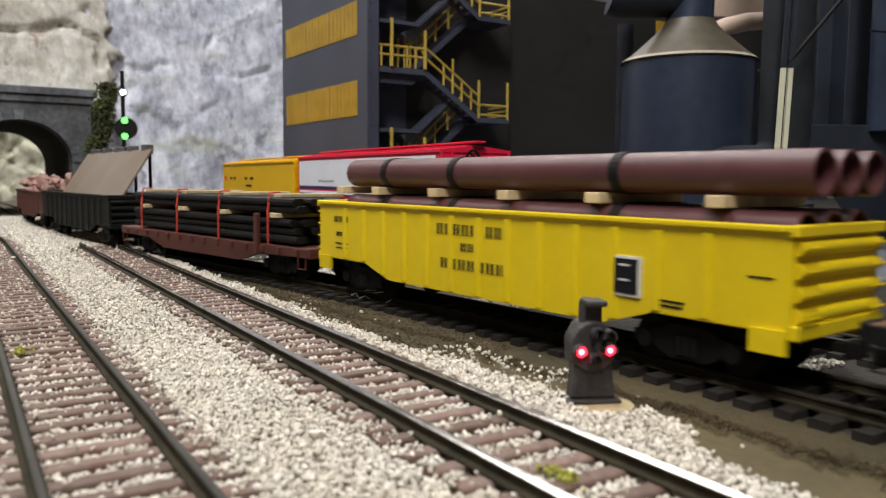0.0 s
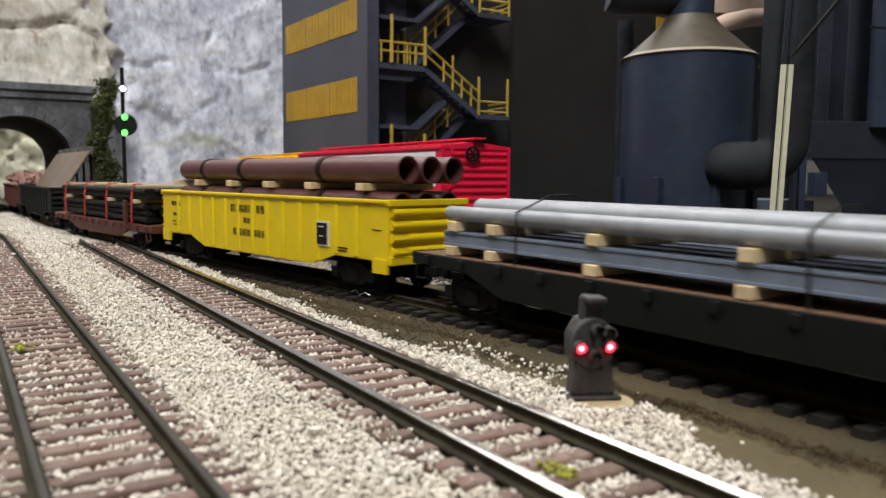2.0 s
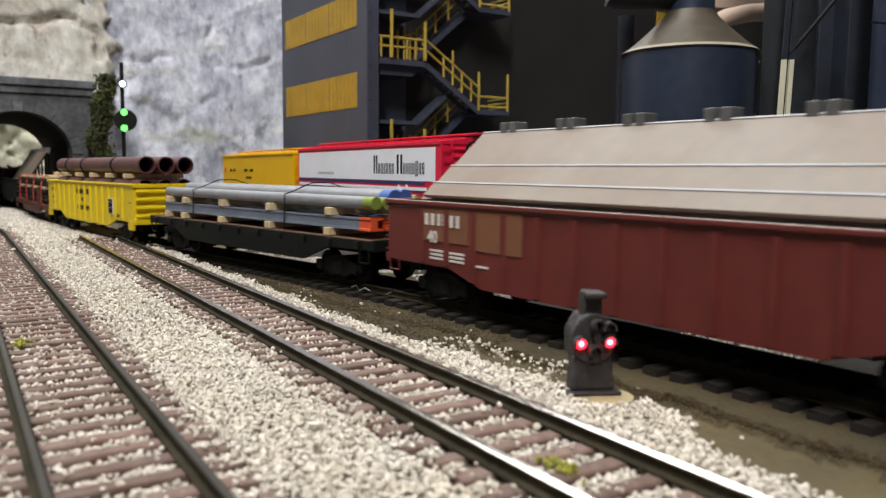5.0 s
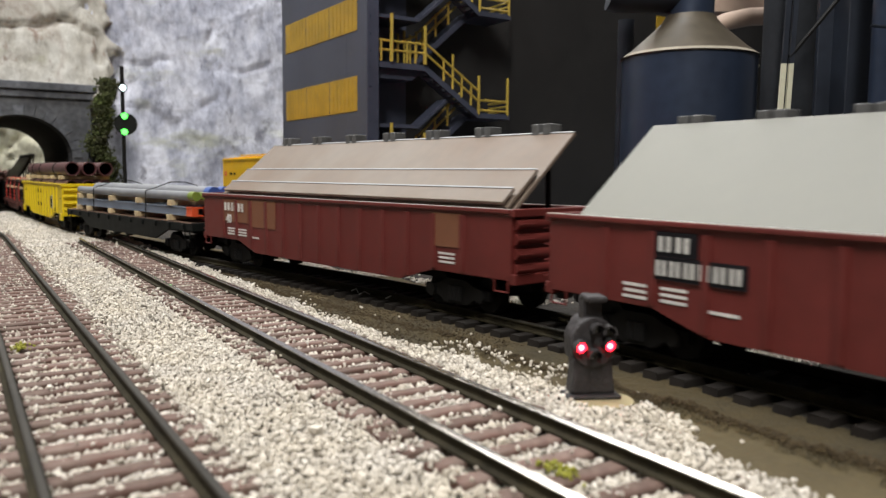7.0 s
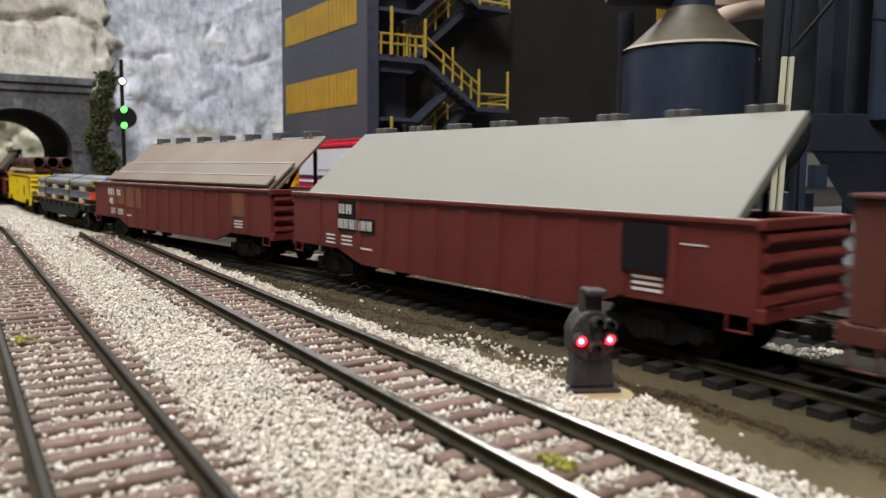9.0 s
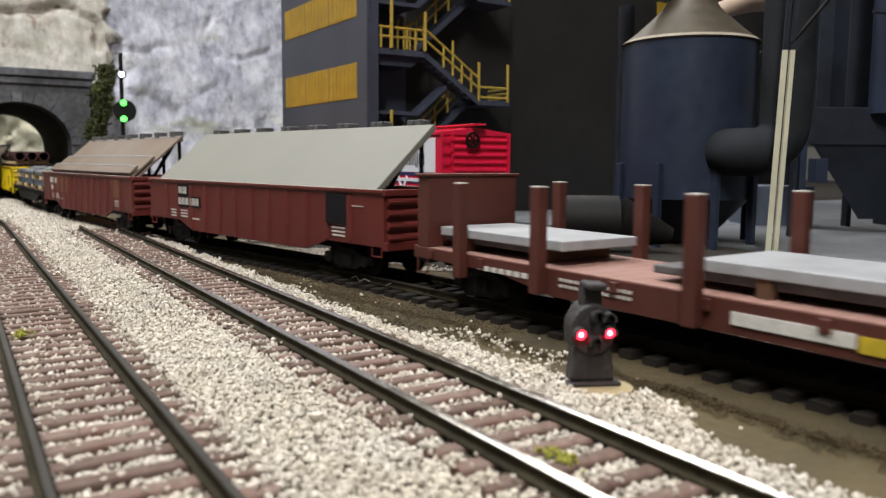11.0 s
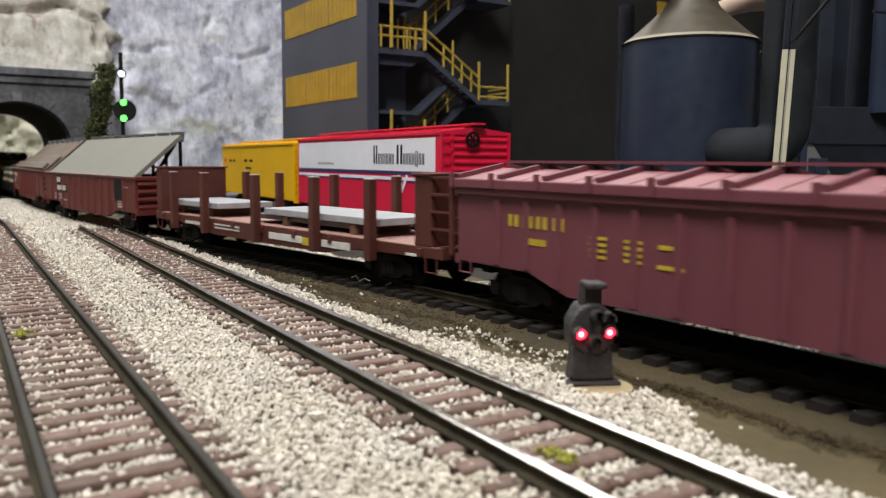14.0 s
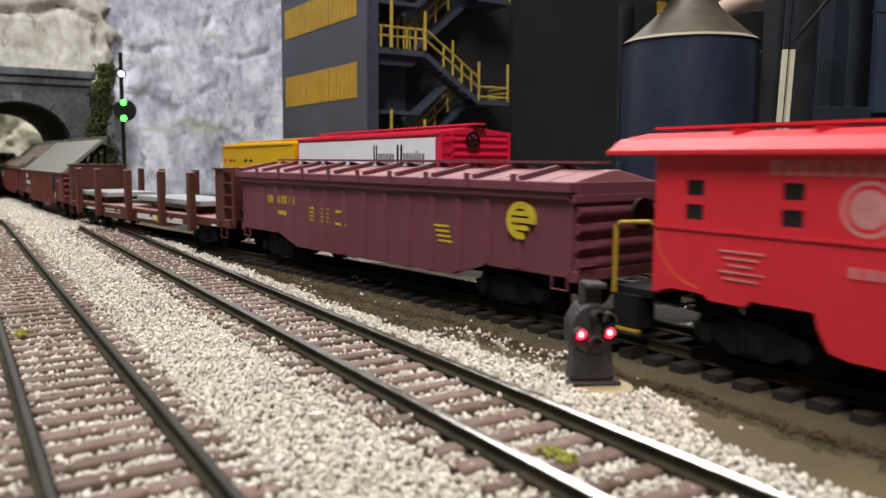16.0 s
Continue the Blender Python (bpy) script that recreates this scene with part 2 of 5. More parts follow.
# ---------------------------------------------------------------- the train's line
KNOT_Y = np.array([-1.6, -0.6, -0.3, -0.1, 0.05, 0.15, 0.25, 0.35, 0.45, 0.55, 0.7, 0.85, 1.1, 1.5])
KNOT_X = np.array([0.146, 0.146, 0.1455, 0.1432, 0.1401, 0.1360, 0.1245, 0.1068, 0.0875, 0.0751, 0.0665, 0.0625, 0.058, 0.04])


def spline(y, kx=KNOT_X, ky=KNOT_Y):
    y = np.atleast_1d(y)
    m = np.gradient(kx, ky)
    i = np.clip(np.searchsorted(ky, y) - 1, 0, len(ky) - 2)
    h = ky[i + 1] - ky[i]
    t = (y - ky[i]) / h
    return (2*t**3 - 3*t**2 + 1) * kx[i] + (t**3 - 2*t**2 + t) * h * m[i] + (3*t**2 - 2*t**3) * kx[i + 1] + (t**3 - t**2) * h * m[i + 1]


LINE_Y = np.linspace(-1.6, 1.5, 3101)
LINE_X = spline(LINE_Y)
LINE_S = np.concatenate([[0], np.cumsum(np.hypot(np.diff(LINE_Y), np.diff(LINE_X)))])
LINE_S -= np.interp(0, LINE_Y, LINE_S)
RAIL_C = -0.0018


def on_line(s):
    y = float(np.interp(s, LINE_S, LINE_Y))
    return float(np.interp(y, LINE_Y, LINE_X)), y


def travelled(t):
    return float(np.interp(t, (0, 2, 4, 6.5, 9, 11.5, 14.5, 16), (0, 0.1323, 0.2670, 0.4320, 0.5935, 0.7537, 0.9493, 1.0484)))


def car_pose(front, rear, t):
    """The pose of a car whose ends stood at front and rear along the line at the start."""
    mid, half = (front + rear) / 2 + travelled(t), (front - rear) * 0.36
    (xa, ya), (xb, yb) = on_line(mid + half), on_line(mid - half)
    return pose((xa + xb) / 2, (ya + yb) / 2, RAIL_C, 0, 0, math.degrees(math.atan2(xb - xa, ya - yb)))


MOVING, WHEELS = [], []


def rides(ob, front, rear):
    MOVING.append((ob, front, rear))
    ob.matrix_world = car_pose(front, rear, 0)
    return ob


# ---------------------------------------------------------------- ground
EDGE_Y = (0.0, 0.062, 0.076, 0.086, 0.098, 0.112, 0.135, 0.155, 0.18, 0.24, 0.30, 0.45)
EDGE_X = (0.087, 0.0895, 0.0940, 0.1000, 0.0995, 0.0950, 0.0920, 0.0895, 0.0880, 0.0885, 0.0880, 0.0880)


def ballast_edge(y):
    """Where the pale ballast gives way to earth."""
    return float(np.interp(y, EDGE_Y, EDGE_X)) + 0.0009 * math.sin(y * 140 + 1.0) + 0.0007 * math.sin(y * 333)


def ridge_x(y):
    """The crumbling edge of the earth bank before the train's track."""
    c = float(np.interp(y, LINE_Y, LINE_X))
    return c - 0.0312 + 0.0008 * math.sin(y * 170) + 0.0005 * math.sin(y * 410 + 2)


def ground_height(x, y):
    n = noise.fractal(Vector((x * 60, y * 60, 0.3)), 1.0, 2.0, 4)
    f = noise.fractal(Vector((x * 400, y * 400, 1.3)), 1.0, 2.0, 3)
    e = ballast_edge(y)
    c = float(np.interp(y, LINE_Y, LINE_X))
    if x < e:
        return -0.0036 + 0.00025 * n + 0.0002 * f
    d = x - ridge_x(y)
    ridge = math.exp(-(d / (0.0011 if d < 0 else 0.0030)) ** 2) * (0.0019 + 0.0012 * n + 0.0004 * f) * (1.0 if y < 0.15 else max(0.35, 1 - (y - 0.15) * 14))
    if abs(x - c) < 0.019:
        return -0.0060 + 0.0002 * n + 0.00015 * f
    if x > c:
        return -0.0060 + 0.0006 * n + 0.0003 * f
    rise = 0.0009 * max(0.0, min(1.0, (y - 0.14) / 0.03))
    return -0.0058 + rise + 0.0005 * n + 0.0004 * f + max(0.0, ridge)


def build_ground():
    xs = np.concatenate([np.linspace(-1.6, -0.16, 12), np.linspace(-0.14, 0.075, 44), np.linspace(0.0765, 0.13, 70), np.linspace(0.134, 0.30, 42), np.linspace(0.33, 2.0, 18)])
    ys = np.concatenate([np.linspace(-1.3, -0.06, 12), np.linspace(-0.04, 0.30, 300), np.linspace(0.304, 0.95, 150), np.linspace(1.0, 2.0, 16)])
    verts = [(x, y, ground_height(x, y)) for y in ys for x in xs]
    w = len(xs)
    faces = [(j * w + i, j * w + i + 1, (j + 1) * w + i + 1, (j + 1) * w + i) for j in range(len(ys) - 1) for i in range(w - 1)]
    me = bpy.data.meshes.new("ground")
    me.from_pydata(verts, [], faces)
    for m in (M["bed"], M["dirt"], M["sand"], M["shaded_ground"]):
        me.materials.append(m)
    idx = []
    for j in range(len(ys) - 1):
        for i in range(w - 1):
            x, y = (xs[i] + xs[i + 1]) / 2, (ys[j] + ys[j + 1]) / 2
            c = float(np.interp(y, LINE_Y, LINE_X))
            k = noise.noise(Vector((x * 90, y * 90, 5)))
            d = x - ridge_x(y)
            if x < ballast_edge(y) - 0.001:
                idx.append(0)
            elif abs(x - 0.1045) < 0.0035 and abs(y - 0.258) < 0.022 and k > -0.2:
                idx.append(2)
            elif c + 0.013 < x < c + 0.034 + 0.004 * k and y > 0.20:
                idx.append(2)
            elif x > c - 0.0125:
                idx.append(3)
            elif y > 0.150 + 0.012 * k or -0.0014 < d:
                idx.append(1)
            else:
                idx.append(2)
    me.polygons.foreach_set("material_index", idx)
    me.shade_smooth()
    return tagged(new("ground", me), "model railway ground of earth and ballast bed", "ground", kind="structure")


build_ground()

ICO = bmesh.new()
bmesh.ops.create_icosphere(ICO, subdivisions=1, radius=1.0)
ICO_V = np.array([v.co[:] for v in ICO.verts])
ICO_F = np.array([[v.index for v in f.verts] for f in ICO.faces])
ICO.free()
OCT_V = np.array([(1, 0, 0), (-1, 0, 0), (0, 1, 0), (0, -1, 0), (0, 0, 1), (0, 0, -1)], float)
OCT_F = np.array([(0, 2, 4), (2, 1, 4), (1, 3, 4), (3, 0, 4), (2, 0, 5), (1, 2, 5), (3, 1, 5), (0, 3, 5)])


def grains(name, centres, sizes, mat, fine, label, category, seed, kind="stuff"):
    """Many small broken stones in one mesh."""
    rng = np.random.default_rng(seed)
    bv, bf = (ICO_V, ICO_F) if fine else (OCT_V, OCT_F)
    n, k = len(centres), len(bv)
    shape = bv[None] * (1 + rng.uniform(-0.32, 0.32, (n, k, 1))) * rng.uniform(0.6, 1.25, (n, 1, 3))
    q = rng.normal(size=(n, 4))
    q /= np.linalg.norm(q, axis=1)[:, None]
    w, x, y, z = q.T
    R = np.stack([1-2*(y*y+z*z), 2*(x*y-z*w), 2*(x*z+y*w), 2*(x*y+z*w), 1-2*(x*x+z*z), 2*(y*z-x*w), 2*(x*z-y*w), 2*(y*z+x*w), 1-2*(x*x+y*y)], 1).reshape(n, 3, 3)
    v = np.einsum("nij,nkj->nki", R, shape) * sizes[:, None, None] + centres[:, None]
    f = (bf[None] + (np.arange(n) * k)[:, None, None]).reshape(-1, 3)
    me = bpy.data.meshes.new(name)
    me.from_pydata(v.reshape(-1, 3).tolist(), [], f.tolist())
    me.materials.append(mat)
    return tagged(new(name, me), label, category, kind=kind)


TIE_STEP, TIE_W, TIE_L = 0.0066, 0.0029, 0.0305
TRACK_A, TRACK_B = 0.0162, 0.0678


def scatter_ballast():
    rng = np.random.default_rng(4)
    fine, far = [], []
    for y0, y1, pitch, bucket in ((0.015, 0.19, 0.00056, fine), (0.19, 0.40, 0.00078, far), (0.40, 0.86, 0.0013, far)):
        n = int((y1 - y0) * 0.17 / pitch**2 * 1.1)
        px, py = rng.uniform(-0.055, 0.114, n), rng.uniform(y0, y1, n)
        for x, y in zip(px, py):
            e = ballast_edge(y)
            fringe = 0.105 < y < 0.155 and x < ridge_x(y) - 0.0012 and rng.random() < 0.07
            if x > e + 0.0025 * rng.random() ** 2 * (1 if rng.random() < 0.4 else 0) and not fringe:
                continue
            if x < 0.044 * y - 0.006 or 0.5336 * x + 0.8457 * y < 0.074:
                continue
            h = -0.0032
            for c, y_end in ((TRACK_A, 9), (TRACK_B, 0.47)):
                if y < y_end and abs(x - c) < TIE_L / 2 + 0.0004:
                    off = (y / TIE_STEP) % 1.0
                    on_tie = off < TIE_W / TIE_STEP * 1.05
                    if on_tie:
                        h = None if rng.random() > 0.06 + 0.5 * max(0.0, (abs(x - c) - 0.0115) / 0.004) else -0.0022
                    else:
                        h = -0.0036
                    if abs(abs(x - c) - 0.00875) < 0.0016 and h is not None:
                        h = None if rng.random() > 0.25 else -0.0036
                    break
            if h is None or (x - 0.0978) ** 2 + (y - 0.0996) ** 2 < 0.0064 ** 2:
                continue
            bucket.append((x, y, h + rng.uniform(-0.0006, 0.0006)))
    for b, fl, seed in ((fine, True, 1), (far, False, 2)):
        c = np.array(b)
        s = np.random.default_rng(seed).uniform(0.00022, 0.00052, len(c)) * np.where(c[:, 1] > 0.4, 2.0, 1.0 if fl else 1.3)
        grains("ballast", c, s, M["grain"], fl, "pale crushed stone ballast between the tracks", "ballast", seed)
    # earth crumbs on the ridge, and a finer crust over the bank behind it
    cl = []
    for _ in range(42000):
        y = rng.uniform(0.02, 0.42)
        c = float(np.interp(y, LINE_Y, LINE_X))
        x = ridge_x(y) + abs(rng.normal()) * 0.0021 - 0.0006 if y < 0.15 or rng.random() < 0.3 else ballast_edge(y) - 0.001 + rng.random() * (c - 0.0155 - ballast_edge(y))
        if x < ballast_edge(y) - 0.002 or x > c - 0.0165:
            continue
        cl.append((x, y, ground_height(x, y) + rng.uniform(-0.0002, 0.00015)))
    cl = np.array(cl)
    grains("earth", cl, np.random.default_rng(7).uniform(0.00012, 0.00036, len(cl)), M["clod"], False, "loose brown earth crumbs on the bank", "earth", 7)
    # pale stones that spill between the train's track and the siding
    sp = []
    for _ in range(5200):
        y = rng.uniform(0.10, 0.40)
        x = float(np.interp(y, LINE_Y, LINE_X)) + 0.030 + rng.normal() * 0.0055
        if noise.noise(Vector((x * 45, y * 30, 2.2))) > 0.02:
            sp.append((x, y, ground_height(x, y) + 0.0002))
    sp = np.array(sp)
    grains("ballast", sp, np.random.default_rng(12).uniform(0.0004, 0.0008, len(sp)), M["grain"], False, "pale crushed stone spilt behind the train's track", "ballast", 12)
    st = []
    for _ in range(70):
        y = rng.uniform(0.03, 0.4)
        c = float(np.interp(y, LINE_Y, LINE_X))
        x = rng.uniform(0.095, c + 0.02)
        st.append((x, y, ground_height(x, y) + 0.0002))
    st = np.array(st)
    grains("stray_stone", st, np.random.default_rng(8).uniform(0.0003, 0.00075, len(st)), M["grain"], True, "stray pale stones on the earth", "stones", 8)
    for cx, cy in ((0.0664, 0.0757), (0.0112, 0.1918)):
        mo = np.column_stack([cx + rng.normal(size=60) * 0.0008, cy + rng.normal(size=60) * 0.0016, -0.0024 + rng.uniform(0, 0.0007, 60)])
        grains("moss_tuft", mo, rng.uniform(0.0002, 0.00045, 60), M["moss"], True, "yellow-green moss tuft on the ballast", "moss", 9, kind="")
    grains("large_stone", np.array([(0.0451, 0.1073, -0.0022)]), np.array([0.0011]), M["grain"], True, "larger pale stone on the ballast", "stone", 10, kind="")


scatter_ballast()


# ---------------------------------------------------------------- tracks
RAIL_PROFILE = [(-0.0012, -0.0025), (0.0012, -0.0025), (0.0012, -0.0022), (0.0003, -0.0019), (0.0003, -0.0009), (0.0006, -0.0007),
                (0.0006, -0.00036), (0.00054, -0.00017), (0.00038, -0.00005), (0.0, 0.0), (-0.00038, -0.00005), (-0.00054, -0.00017), (-0.0006, -0.00036), (-0.0006, -0.0007), (-0.0003, -0.0009), (-0.0003, -0.0019), (-0.0012, -0.0022)]


WORN_HEAD = {6: (0.0006, -0.00030), 7: (0.00055, -0.0001), 8: (0.00045, -0.00002), 9: (0.00005, -0.00011), 10: (-0.0004, -0.00022), 11: (-0.00054, -0.00027), 12: (-0.0006, -0.00042)}


def rail_mesh(name, xs, ys, off, z, top, worn=False):
    bm = bmesh.new()
    rings = []
    for i in range(len(ys)):
        a, b = max(0, i - 1), min(len(ys) - 1, i + 1)
        d = Vector((xs[b] - xs[a], ys[b] - ys[a], 0)).normalized()
        nx, ny = d.y, -d.x
        rings.append([bm.verts.new((xs[i] + nx * (off + p), ys[i] + ny * (off + p), z + q)) for p, q in (WORN_HEAD.get(k, pq) if worn else pq for k, pq in enumerate(RAIL_PROFILE))])
    n = len(RAIL_PROFILE)
    for u, w in zip(rings, rings[1:]):
        for k in range(n):
            f = bm.faces.new((u[k], u[(k + 1) % n], w[(k + 1) % n], w[k]))
            f.material_index = 1 if k in (6, 7, 8, 9, 10, 11) else 0
    bm.faces.new(rings[0][::-1])
    bm.faces.new(rings[-1])
    return finish(bm, name, [M["rail_side"], top], True)


TIE_MESHES = {}


def tie_mesh(mat, seed, h, w):
    if (mat.name, seed) not in TIE_MESHES:
        r = random.Random(seed)
        bm = bmesh.new()
        l, w = TIE_L / 2 + r.uniform(-0.0004, 0.0004), w / 2 + r.uniform(-0.0002, 0.0002)
        c = 0.0003
        prism(bm, [(-w, -h), (w, -h), (w, -c), (w - c, 0), (-w + c, 0), (-w, -c)], "x", -l, l)
        bmesh.ops.transform(bm, matrix=Matrix.Rotation(0, 4, "Z"), verts=bm.verts)
        for v in bm.verts:
            v.co += Vector((r.uniform(-1, 1), r.uniform(-1, 1), 0)) * 0.00012
        TIE_MESHES[(mat.name, seed)] = finish(bm, "tie", mat)
    return TIE_MESHES[(mat.name, seed)]


def track(name, label, xs, ys, z, mat, top, step, tie_w, tie_h, sink, seed):
    ob = thing(name, label, "railway track", "tracks", pose(0, 0, 0), kind="structure")
    for side in (-1, 1):
        r = new("rail", rail_mesh("rail", xs, ys, side * 0.00875, z, top, top is M["rail_top"]))
        r.parent = ob
    s = np.concatenate([[0], np.cumsum(np.hypot(np.diff(ys), np.diff(xs)))])
    rnd = random.Random(seed)
    k0 = math.ceil((ys[0]) / step) * step - ys[0]
    for d in np.arange(k0, s[-1], step):
        x, y = np.interp(d, s, xs), np.interp(d, s, ys)
        x2, y2 = np.interp(d + 0.002, s, xs), np.interp(d + 0.002, s, ys)
        t = new("tie", tie_mesh(mat, rnd.randrange(8), tie_h, tie_w))
        t.parent = ob
        t.matrix_basis = pose(x + rnd.uniform(-0.0004, 0.0004), y + tie_w / 2, z - sink + rnd.uniform(-0.0001, 0.0001), 0, 0, math.degrees(math.atan2(x - x2, y2 - y)) + rnd.uniform(-1.2, 1.2))
    return ob


YA = np.linspace(-0.06, 0.80, 87)
XA = np.where(YA > 0.5, TRACK_A - (np.maximum(YA - 0.5, 0)) ** 2 * 1.1, TRACK_A)
YB = np.linspace(-0.06, 0.47, 54)
YC = np.linspace(-0.35, 1.3, 166)
YD = np.linspace(-0.1, 0.8, 46)


def siding_x(y):
    return 0.199 + 0.038 * (y - 0.288)


# ---------------------------------------------------------------- rock, tunnel
def rock_material(name, a, b, c, lichen, dark):
    m = bpy.data.materials.new(name)
    m.use_nodes = True
    nt = m.node_tree
    bs = nt.nodes["Principled BSDF"]
    bs.inputs["Roughness"].default_value = 0.9
    tc = nt.nodes.new("ShaderNodeTexCoord")

    def tex(scale, detail, stretch=(1, 1, 1)):
        mp = nt.nodes.new("ShaderNodeMapping")
        mp.inputs["Scale"].default_value = stretch
        n = nt.nodes.new("ShaderNodeTexNoise")
        n.inputs["Scale"].default_value, n.inputs["Detail"].default_value, n.inputs["Roughness"].default_value = scale, detail, 0.65
        nt.links.new(tc.outputs["Object"], mp.inputs[0])
        nt.links.new(mp.outputs[0], n.inputs["Vector"])
        return n.outputs["Fac"]

    def ramp(src, stops):
        r = nt.nodes.new("ShaderNodeValToRGB")
        while len(r.color_ramp.elements) < len(stops):
            r.color_ramp.elements.new(0.5)
        for e, (p, col) in zip(r.color_ramp.elements, stops):
            e.position, e.color = p, (*col, 1)
        nt.links.new(src, r.inputs[0])
        return r.outputs[0]

    def blend(x, y, fac):
        mx = nt.nodes.new("ShaderNodeMix")
        mx.data_type = "RGBA"
        nt.links.new(fac, mx.inputs["Factor"])
        nt.links.new(x, mx.inputs["A"])
        nt.links.new(y, mx.inputs["B"])
        return mx.outputs["Result"]

    def cracks(scale, stretch, wide):
        wob = nt.nodes.new("ShaderNodeTexNoise")
        wob.inputs["Scale"].default_value, wob.inputs["Detail"].default_value = scale * 1.3, 6
        add = nt.nodes.new("ShaderNodeMix")
        add.data_type, add.blend_type = "RGBA", "LINEAR_LIGHT"
        add.inputs["Factor"].default_value = 0.05
        mp = nt.nodes.new("ShaderNodeMapping")
        mp.inputs["Scale"].default_value = stretch
        v = nt.nodes.new("ShaderNodeTexVoronoi")
        v.feature = "DISTANCE_TO_EDGE"
        v.inputs["Scale"].default_value = scale
        nt.links.new(tc.outputs["Object"], wob.inputs["Vector"])
        nt.links.new(tc.outputs["Object"], add.inputs["A"])
        nt.links.new(wob.outputs["Color"], add.inputs["B"])
        nt.links.new(add.outputs["Result"], mp.inputs[0])
        nt.links.new(mp.outputs[0], v.inputs["Vector"])
        return ramp(v.outputs["Distance"], [(0.0, (0.28, 0.28, 0.28)), (wide, (0, 0, 0))])

    base = ramp(tex(26, 14, (1, 1, 0.55)), [(0.34, a), (0.47, b), (0.60, c)])
    fine = ramp(tex(150, 8, (1, 1, 0.5)), [(0.36, a), (0.62, c)])
    half = ramp(tex(40, 6), [(0.35, (0.25, 0.25, 0.25)), (0.65, (0.55, 0.55, 0.55))])
    base = blend(base, fine, half)
    li = ramp(tex(9, 5, (1, 1, 1.6)), [(0.0, lichen), (1.0, lichen)])
    col = blend(base, li, ramp(tex(9, 9, (0.7, 1, 1.9)), [(0.56, (0, 0, 0)), (0.70, (0.6, 0.6, 0.6))]))
    dk = ramp(tex(9, 3), [(0.0, dark), (1.0, dark)])
    col = blend(col, dk, ramp(tex(48, 14, (1, 1, 0.6)), [(0.33, (0.75, 0.75, 0.75)), (0.42, (0, 0, 0))]))
    col = blend(col, dk, cracks(11, (1, 1, 0.6), 0.05))
    nt.links.new(col, bs.inputs["Base Color"])
    bp = nt.nodes.new("ShaderNodeBump")
    bp.inputs["Strength"].default_value, bp.inputs["Distance"].default_value = 1.0, 0.0022
    nt.links.new(tex(110, 12), bp.inputs["Height"])
    nt.links.new(bp.outputs[0], bs.inputs["Normal"])
    return m


M["rock_tan"] = rock_material("tan_rock", (0.26, 0.235, 0.20), (0.43, 0.40, 0.345), (0.62, 0.60, 0.55), (0.36, 0.36, 0.20), (0.20, 0.12, 0.09))
M["rock_grey"] = rock_material("grey_rock", (0.26, 0.27, 0.34), (0.45, 0.465, 0.56), (0.82, 0.83, 0.92), (0.44, 0.45, 0.20), (0.16, 0.16, 0.20))
M["rock_pale"] = rock_material("pale_rock", (0.5, 0.48, 0.36), (0.66, 0.62, 0.46), (0.8, 0.78, 0.62), (0.5, 0.5, 0.3), (0.25, 0.2, 0.12))


def rock_face(name, x0, x1, y, z0, z1, depth, mat, seed, lean, label, clefts=()):
    """A weathered cliff of flat blocks and ledges, with clefts along given lines, closed behind."""
    nx, nz = int((x1 - x0) / 0.0038), int((z1 - z0) / 0.0038)
    verts, faces = [], []

    def cleft(x, z):
        d = 0.0
        for line, wide, deep in clefts:
            for (ax, az), (bx, bz) in zip(line, line[1:]):
                f = max(0.0, min(1.0, ((x - ax) * (bx - ax) + (z - az) * (bz - az)) / ((bx - ax) ** 2 + (bz - az) ** 2)))
                d = max(d, deep * math.exp(-(math.hypot(x - ax - f * (bx - ax), z - az - f * (bz - az)) / wide) ** 2))
        return d
    for j in range(nz + 1):
        for i in range(nx + 1):
            x, z = x0 + (x1 - x0) * i / nx, z0 + (z1 - z0) * j / nz
            wx = x + 0.010 * noise.noise(Vector((x * 40, z * 40, seed + 2)))
            wz = z + 0.010 * noise.noise(Vector((x * 40, z * 40, seed + 4)))
            d = noise.fractal(Vector((x * 9, z * 7, seed)), 0.9, 2.1, 3) * 0.4
            for k, amp in ((11, 0.55), (27, 0.22)):
                near, pts = noise.voronoi(Vector((wx * k, wz * k * 0.7, seed)))
                d += amp * (noise.cell(pts[0] * 7.3) - 0.5) + amp * 0.6 * (noise.cell(pts[0] * 3.1) - 0.5) * (wx * k - pts[0].x)
                d -= 0.25 * amp * max(0.0, 1 - (near[1] - near[0]) / 0.16)
            d += 0.10 * noise.fractal(Vector((x * 110, z * 80, seed + 5)), 0.8, 2.0, 3)
            verts.append((x, y - d * depth + cleft(wx, wz) + lean * (z - z0), z))
    w = nx + 1
    for j in range(nz):
        for i in range(nx):
            faces.append((j * w + i, j * w + i + 1, (j + 1) * w + i + 1, (j + 1) * w + i))
    me = bpy.data.meshes.new(name)
    me.from_pydata(verts, [], faces)
    me.materials.append(mat)
    me.shade_smooth()
    ob = tagged(new(name, me), label, "rock face", kind="structure")
    so = ob.modifiers.new("body", "SOLIDIFY")
    so.thickness, so.offset = 0.03, -1
    return ob


PORTAL_Y, ARCH_X, ARCH_W, SPRING, RISE = 0.85, 0.0575, 0.0455, 0.050, 0.040


